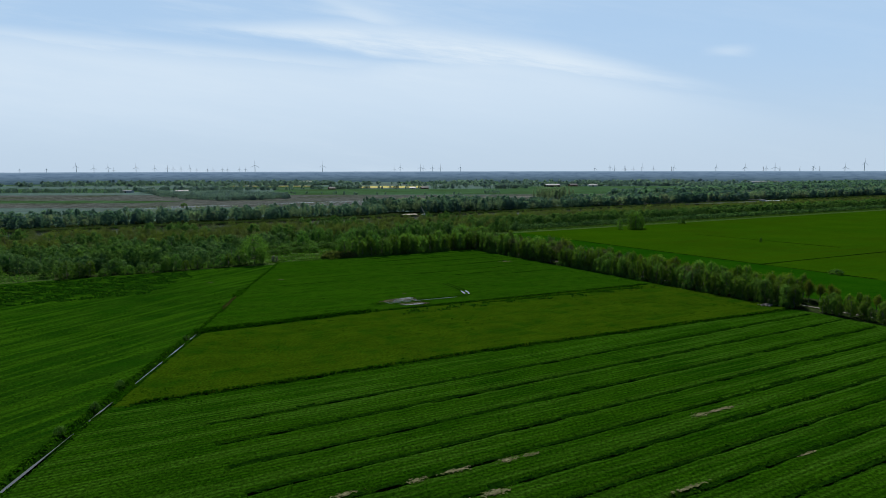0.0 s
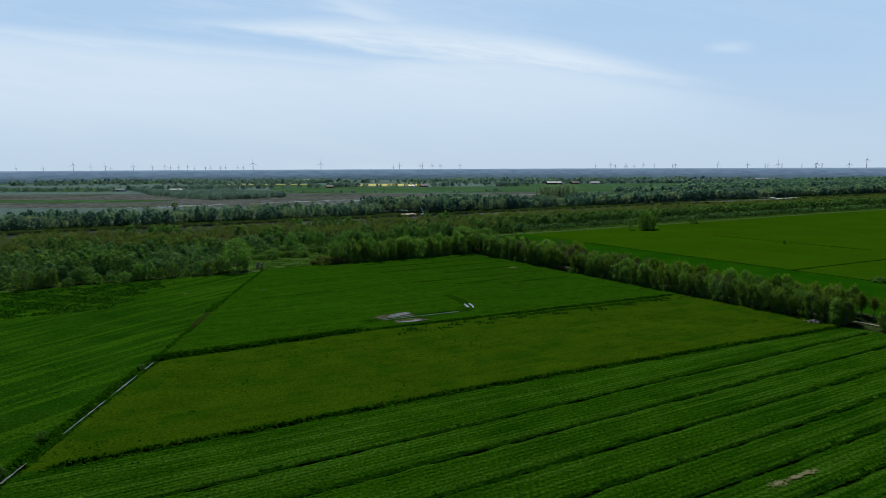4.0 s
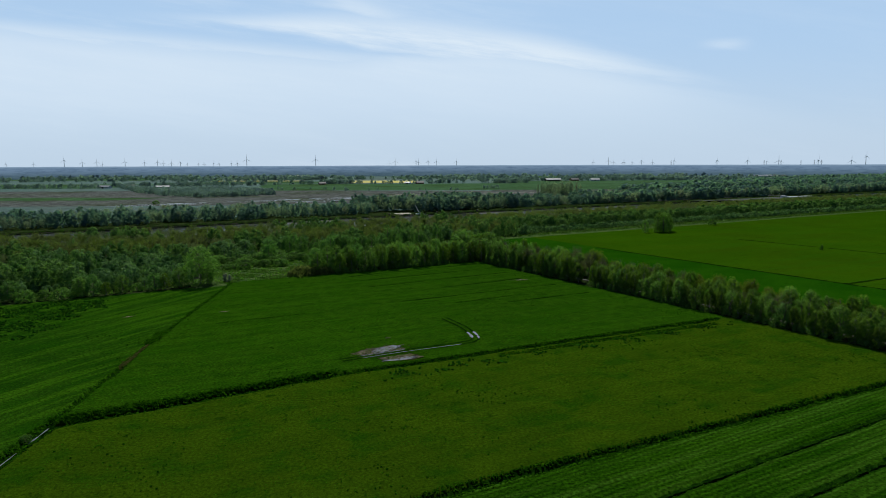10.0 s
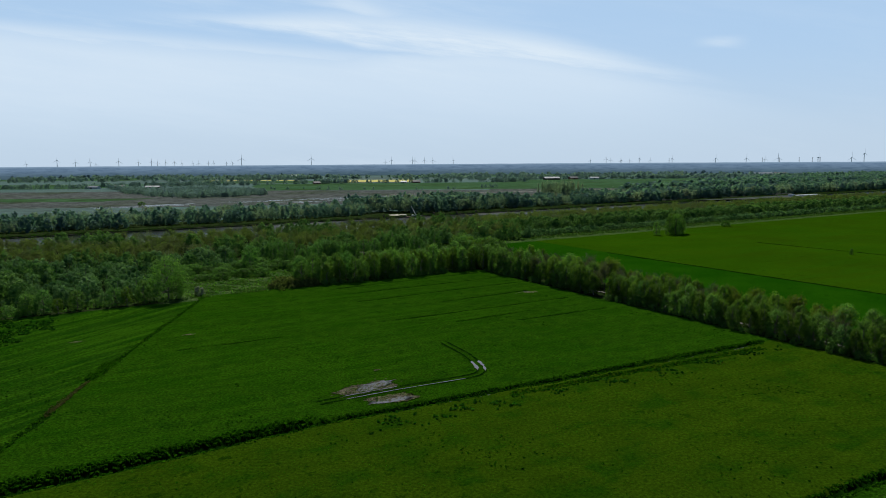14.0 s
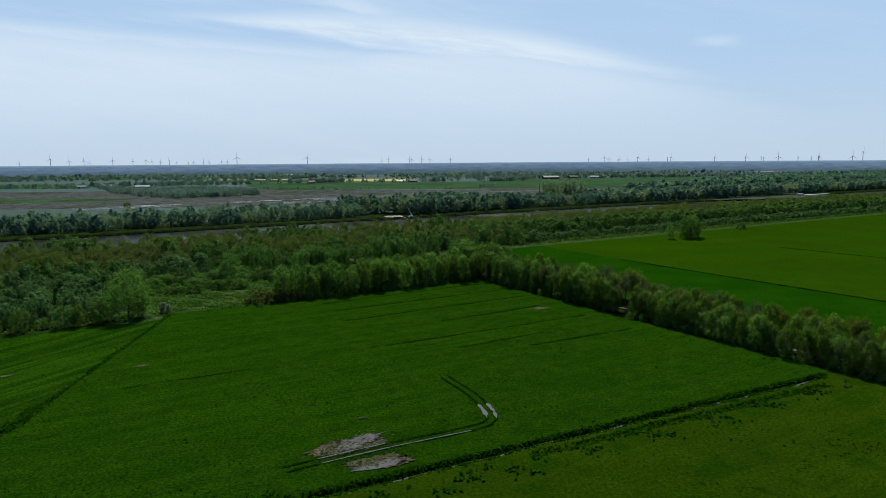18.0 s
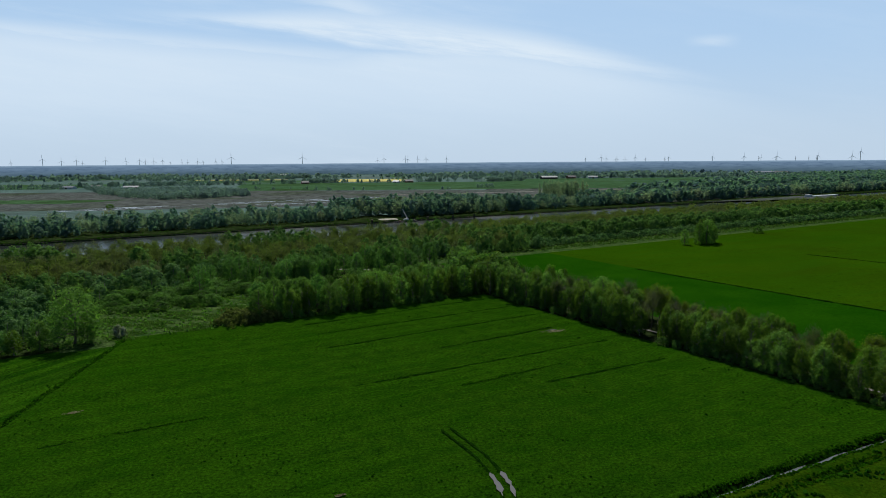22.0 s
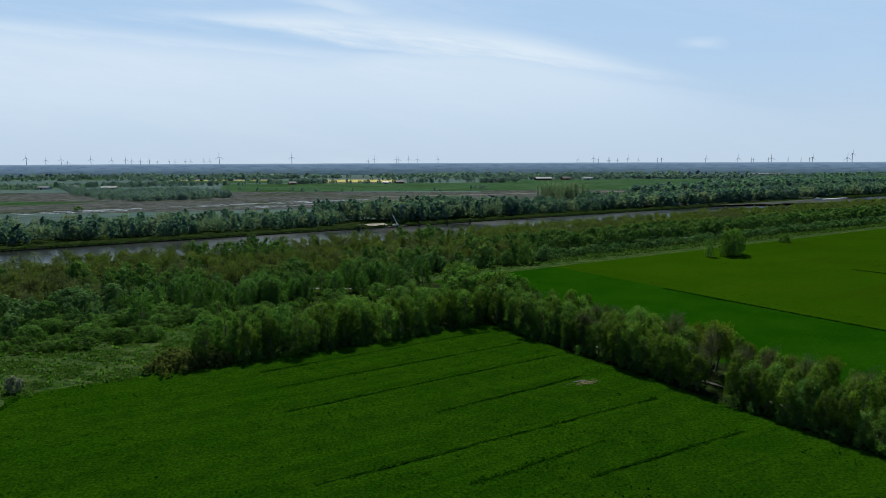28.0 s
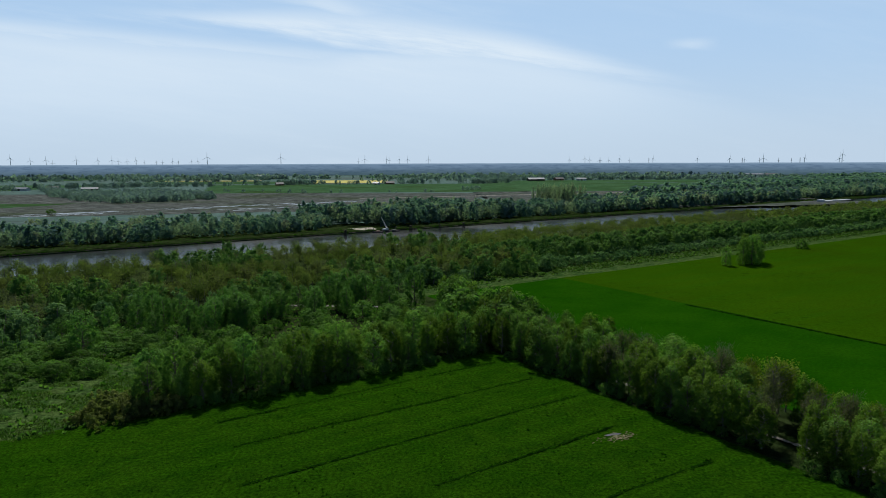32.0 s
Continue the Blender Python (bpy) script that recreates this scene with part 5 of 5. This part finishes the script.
part("counterweight", box(bmesh.new(), -5.0, -3.5, -1.7, 1.7, 2.6, 4.2, 0.2), "grey_white", root)
cab = part("cab", box(bmesh.new(), 0.6, 2.8, -1.7, -0.4, 2.7, 5.0, 0.2), "white", root)
part("windscreen", box(bmesh.new(), 2.75, 2.84, -1.6, -0.5, 3.5, 4.8, 0.03), "glass", cab, "dark glass")
tip = Vector((-6.5, 0, 18.5))
foot = Vector((1.6, 0, 3.4))
bm = bmesh.new()
for dy in (-0.7, 0.7):
    for k, off in ((0, Vector((0, 0, 0))), (1, Vector((0.9, 0, 0.45)))):
        rod(bm, foot + Vector((0, dy, 0)) + off, tip + Vector((0, dy * 0.3, 0)) + off * 0.3, 0.2, 0.14, 6)
for i in range(10):
    t0, t1 = i / 10, (i + 1) / 10
    for dy in (-0.7, 0.7):
        e0, e1 = 1 - 0.7 * t0, 1 - 0.7 * t1
        rod(bm, foot.lerp(tip, t0) + Vector((0, dy * e0, 0)), foot.lerp(tip, t1) + Vector((0.9 * e1, dy * e1, 0.45 * e1)), 0.09, 0.09, 4)
part("boom", bm, "white", root, "white lattice boom")
part("hoist_rope", rod(bmesh.new(), tip, tip + Vector((-0.3, 0, -11.5)), 0.06, 0.06, 4), "steel", root)
part("hook_block", box(bmesh.new(), tip.x - 0.7, tip.x + 0.1, -0.3, 0.3, tip.z - 12.6, tip.z - 11.4, 0.1), "steel", root)
for x0, x1, y0, z in ((8.0, 13.5, -1.5, 1.3), (-13.5, -9.5, -2.2, 1.2)):
    part("deck_box", box(bmesh.new(), x0, x1, y0, y0 + 2.4, 1.1, 1.1 + z, 0.1), "steel" if x0 > 0 else "rust", root, "deck container" if x0 > 0 else "rusty deck gear")
for x in (-15.5, 15.5):
    part("spud", rod(bmesh.new(), (x, 3.4, -3.0), (x, 3.4, 5.2), 0.35, 0.35), "steel", root, "dark steel anchor leg")
root.matrix_world = root.matrix_world @ Matrix.Diagonal((0.60, 0.60, 0.60, 1))
# barge under way further along
root = thing("cargo_barge", (*xy(978, 630), -1.6), "long low cargo barge with pale hatch covers on the canal", "barge", turn=30)
bm = bmesh.new()
ring = [(-42, 0), (-39, 4.6), (36, 4.6), (42, 0), (36, -4.6), (-39, -4.6)]
lo, hi = [bm.verts.new((x, y * 0.92, -0.6)) for x, y in ring], [bm.verts.new((x, y, 1.6)) for x, y in ring]
bm.faces.new(hi), bm.faces.new(lo[::-1])
for i in range(6):
    bm.faces.new((lo[i], lo[(i + 1) % 6], hi[(i + 1) % 6], hi[i]))
part("hull", bm, "hull", root)
for i in range(7):
    part("hatch_cover", box(bmesh.new(), -26 + 8.4 * i, -18 + 8.4 * i, -3.7, 3.7, 1.6, 2.6, 0.25), "grey_white", root)
house = part("wheelhouse", box(bmesh.new(), -36.5, -29.5, -3.2, 3.2, 1.6, 4.4, 0.2), "white", root)
part("wheelhouse_window", box(bmesh.new(), -29.55, -29.42, -2.8, 2.8, 3.2, 4.0, 0.02), "glass", house)


# ---- farms ----
def farm_building(x, y, turn, long, deep, eaves, ridge, wall, roof, label):
    root = thing("farm_building", (x, y, 0), label, "barn", "far farms", turn)
    bm = bmesh.new()
    box(bm, -long / 2, long / 2, -deep / 2, deep / 2, -0.3, eaves)
    for sx in (-1, 1):
        a = [bm.verts.new((sx * long / 2, -deep / 2, eaves)), bm.verts.new((sx * long / 2, deep / 2, eaves)), bm.verts.new((sx * long / 2, 0, ridge))]
        bm.faces.new(a)
    part("wall", bm, wall, root)
    for sy in (-1, 1):
        bm = bmesh.new()
        o, t = sy * (deep / 2 + 0.6), 0.25
        low = eaves - 0.6 * (ridge - eaves) / (deep / 2)
        pts = [(-long / 2 - 0.6, o, low), (long / 2 + 0.6, o, low), (long / 2 + 0.6, 0, ridge), (-long / 2 - 0.6, 0, ridge)]
        a, b = [bm.verts.new(p) for p in pts], [bm.verts.new((p[0], p[1], p[2] + t)) for p in pts]
        bm.faces.new(b), bm.faces.new(a[::-1])
        for i in range(4):
            bm.faces.new((a[i], a[(i + 1) % 4], b[(i + 1) % 4], b[i]))
        part("roof", bm, roof, root)
    part("barn_door", box(bmesh.new(), -2.2, 2.2, -deep / 2 - 0.12, -deep / 2 - 0.02, 0, eaves * 0.85, 0.03), "timber", root)
    for k in (-0.32, 0.32):
        part("window", box(bmesh.new(), k * long - 0.8, k * long + 0.8, -deep / 2 - 0.1, -deep / 2 - 0.02, 1.2, 2.4, 0.03), "glass", root)
    return root


FARMS = [(335, 1925, 8, 42, 20, 4.5, 8.0, "timber", "pale_roof", "long barn with a pale sheet roof among far trees"), (400, 1950, 20, 24, 14, 4.0, 8.0, "brick", "roof", "brick farmhouse with a dark roof"),
         (455, 1935, -5, 24, 12, 4.0, 7.0, "grey_white", "pale_roof", "white farm shed with a pale roof"), (-30, 1725, 10, 18, 11, 3.5, 7.0, "brick", "roof", "brick farmhouse beside a yellow field"),
         (-60, 1715, -15, 14, 9, 3.0, 5.5, "white", "pale_roof", "small white farm shed"), (-265, 1690, 25, 16, 10, 3.2, 6.5, "brick", "roof", "brick house under far trees"),
         (1120, 2330, 12, 70, 24, 5.0, 8.0, "grey_white", "pale_roof", "long pale barn far across the fields"), (1180, 2330, -8, 40, 18, 4.5, 8.0, "grey_white", "roof", "grey barn far across the fields"),
         (-560, 1470, 15, 26, 12, 3.5, 6.0, "timber", "pale_roof", "grey shed at the moor's edge"), (-690, 1490, -10, 28, 12, 3.5, 6.0, "grey_white", "pale_roof", "white shed at the moor's edge"),
         (-640, 1500, 30, 18, 11, 3.5, 7.0, "brick", "roof", "brick farmhouse at the moor's edge"), (-480, 2450, 8, 50, 20, 5.0, 8.0, "grey_white", "pale_roof", "long pale barn near the horizon")]
for f in FARMS:
    farm_building(*f)


# ---- stones, masts, grass ----
rng = np.random.default_rng(81)
heap = thing("stone_heap", (*xy(222.0, 140.5), 0.0), "low heap of grey rubble stones beside the field's corner", "stones")
for i in range(26):
    bm = bmesh.new()
    bmesh.ops.create_icosphere(bm, subdivisions=1, radius=rng.uniform(0.25, 0.55))
    for p in bm.verts:
        p.co *= rng.uniform(0.7, 1.2)
        p.co.z *= 0.7
    a, r = rng.uniform(0, 6.28), abs(rng.normal(0, 1.3))
    bmesh.ops.translate(bm, verts=bm.verts[:], vec=(1.7 * r * math.cos(a), 0.8 * r * math.sin(a), 0.12 + max(0.0, 0.35 - 0.2 * r)))
    part("stone", bm, "gravel", heap)


def mast(x, y, tall):
    root = thing("pylon", (x, y, 0), "thin grey steel power pylon on the horizon", "pylon", "pylons on the horizon")
    bm = bmesh.new()
    for sx, sy in ((-1, -1), (1, -1), (1, 1), (-1, 1)):
        rod(bm, (3.0 * sx, 3.0 * sy, 0), (0.4 * sx, 0.4 * sy, tall), 0.35, 0.2, 4)
    for k in range(6):
        z0, z1 = tall * k / 6, tall * (k + 1) / 6
        w0, w1 = 3.0 - 2.6 * k / 6, 3.0 - 2.6 * (k + 1) / 6
        for sy in (-1, 1):
            rod(bm, (-w0, sy * w0, z0), (w1, sy * w1, z1), 0.15, 0.15, 4)
            rod(bm, (w0, sy * w0, z0), (-w1, sy * w1, z1), 0.15, 0.15, 4)
    part("lattice", bm, "steel", root)
    for z, w in ((0.72, 9.0), (0.84, 7.0), (0.95, 5.0)):
        part("cross_arm", rod(bmesh.new(), (-w, 0, tall * z), (w, 0, tall * z), 0.3, 0.3, 4), "steel", root)
    return root


pylon = mast(0.575 * 4300, 4300, 66.0)
for bearing, d in ((0.515, 4400), (0.490, 4500), (0.545, 4600), (0.352, 4500), (0.565, 4700)):
    copy_thing(pylon, Matrix.Translation((bearing * d, d, 0)) @ pose(0, 0, 0, rz=20))


def sward(name, label, spots, size, material, seed):
    """Single leaning blades of grass, far too many to count."""
    rng = np.random.default_rng(seed)
    n = len(spots)
    x, y = xy(spots[:, 0], spots[:, 1])
    z = height(spots[:, 0], spots[:, 1])
    s, a = size * rng.uniform(0.5, 1.5, n), rng.uniform(0, np.pi, n)
    dx, dy = np.cos(a) * s, np.sin(a) * s
    v = np.stack([np.stack([x - dx, y - dy, z - 0.03], -1), np.stack([x + dx, y + dy, z - 0.03], -1),
                  np.stack([x + rng.normal(0, 0.5, n) * s, y + rng.normal(0, 0.5, n) * s, z + s * rng.uniform(0.6, 1.2, n)], -1)], 1).reshape(-1, 3)
    return tagged(new(name, mesh_of(name, v, np.arange(3 * n).reshape(-1, 3), [material])), label, "grass", kind="stuff")


g = rng.uniform((-60, 150), (222, 338), (120000, 2))
g = g[(rng.random(len(g)) < 0.35 + 0.4 * (wave(g[:, 0], g[:, 1], 2.3, 0.3) > 0.2))]
sward("pasture_sward", "tufts of longer grass standing up in the pasture", g, 0.13, "blade", 1)
g = np.c_[rng.uniform(10, 222, 70000), rng.uniform(50, 140, 70000)]
g[:, 1] = g[:, 1] + 0.12 * np.sin(g[:, 0])
lane = np.abs((g[:, 1] * 1.05) % 1.0 - 0.5) < 0.20
sward("mown_sward", "cut grass lying in long rows", g[lane], 0.12, "blade", 2)
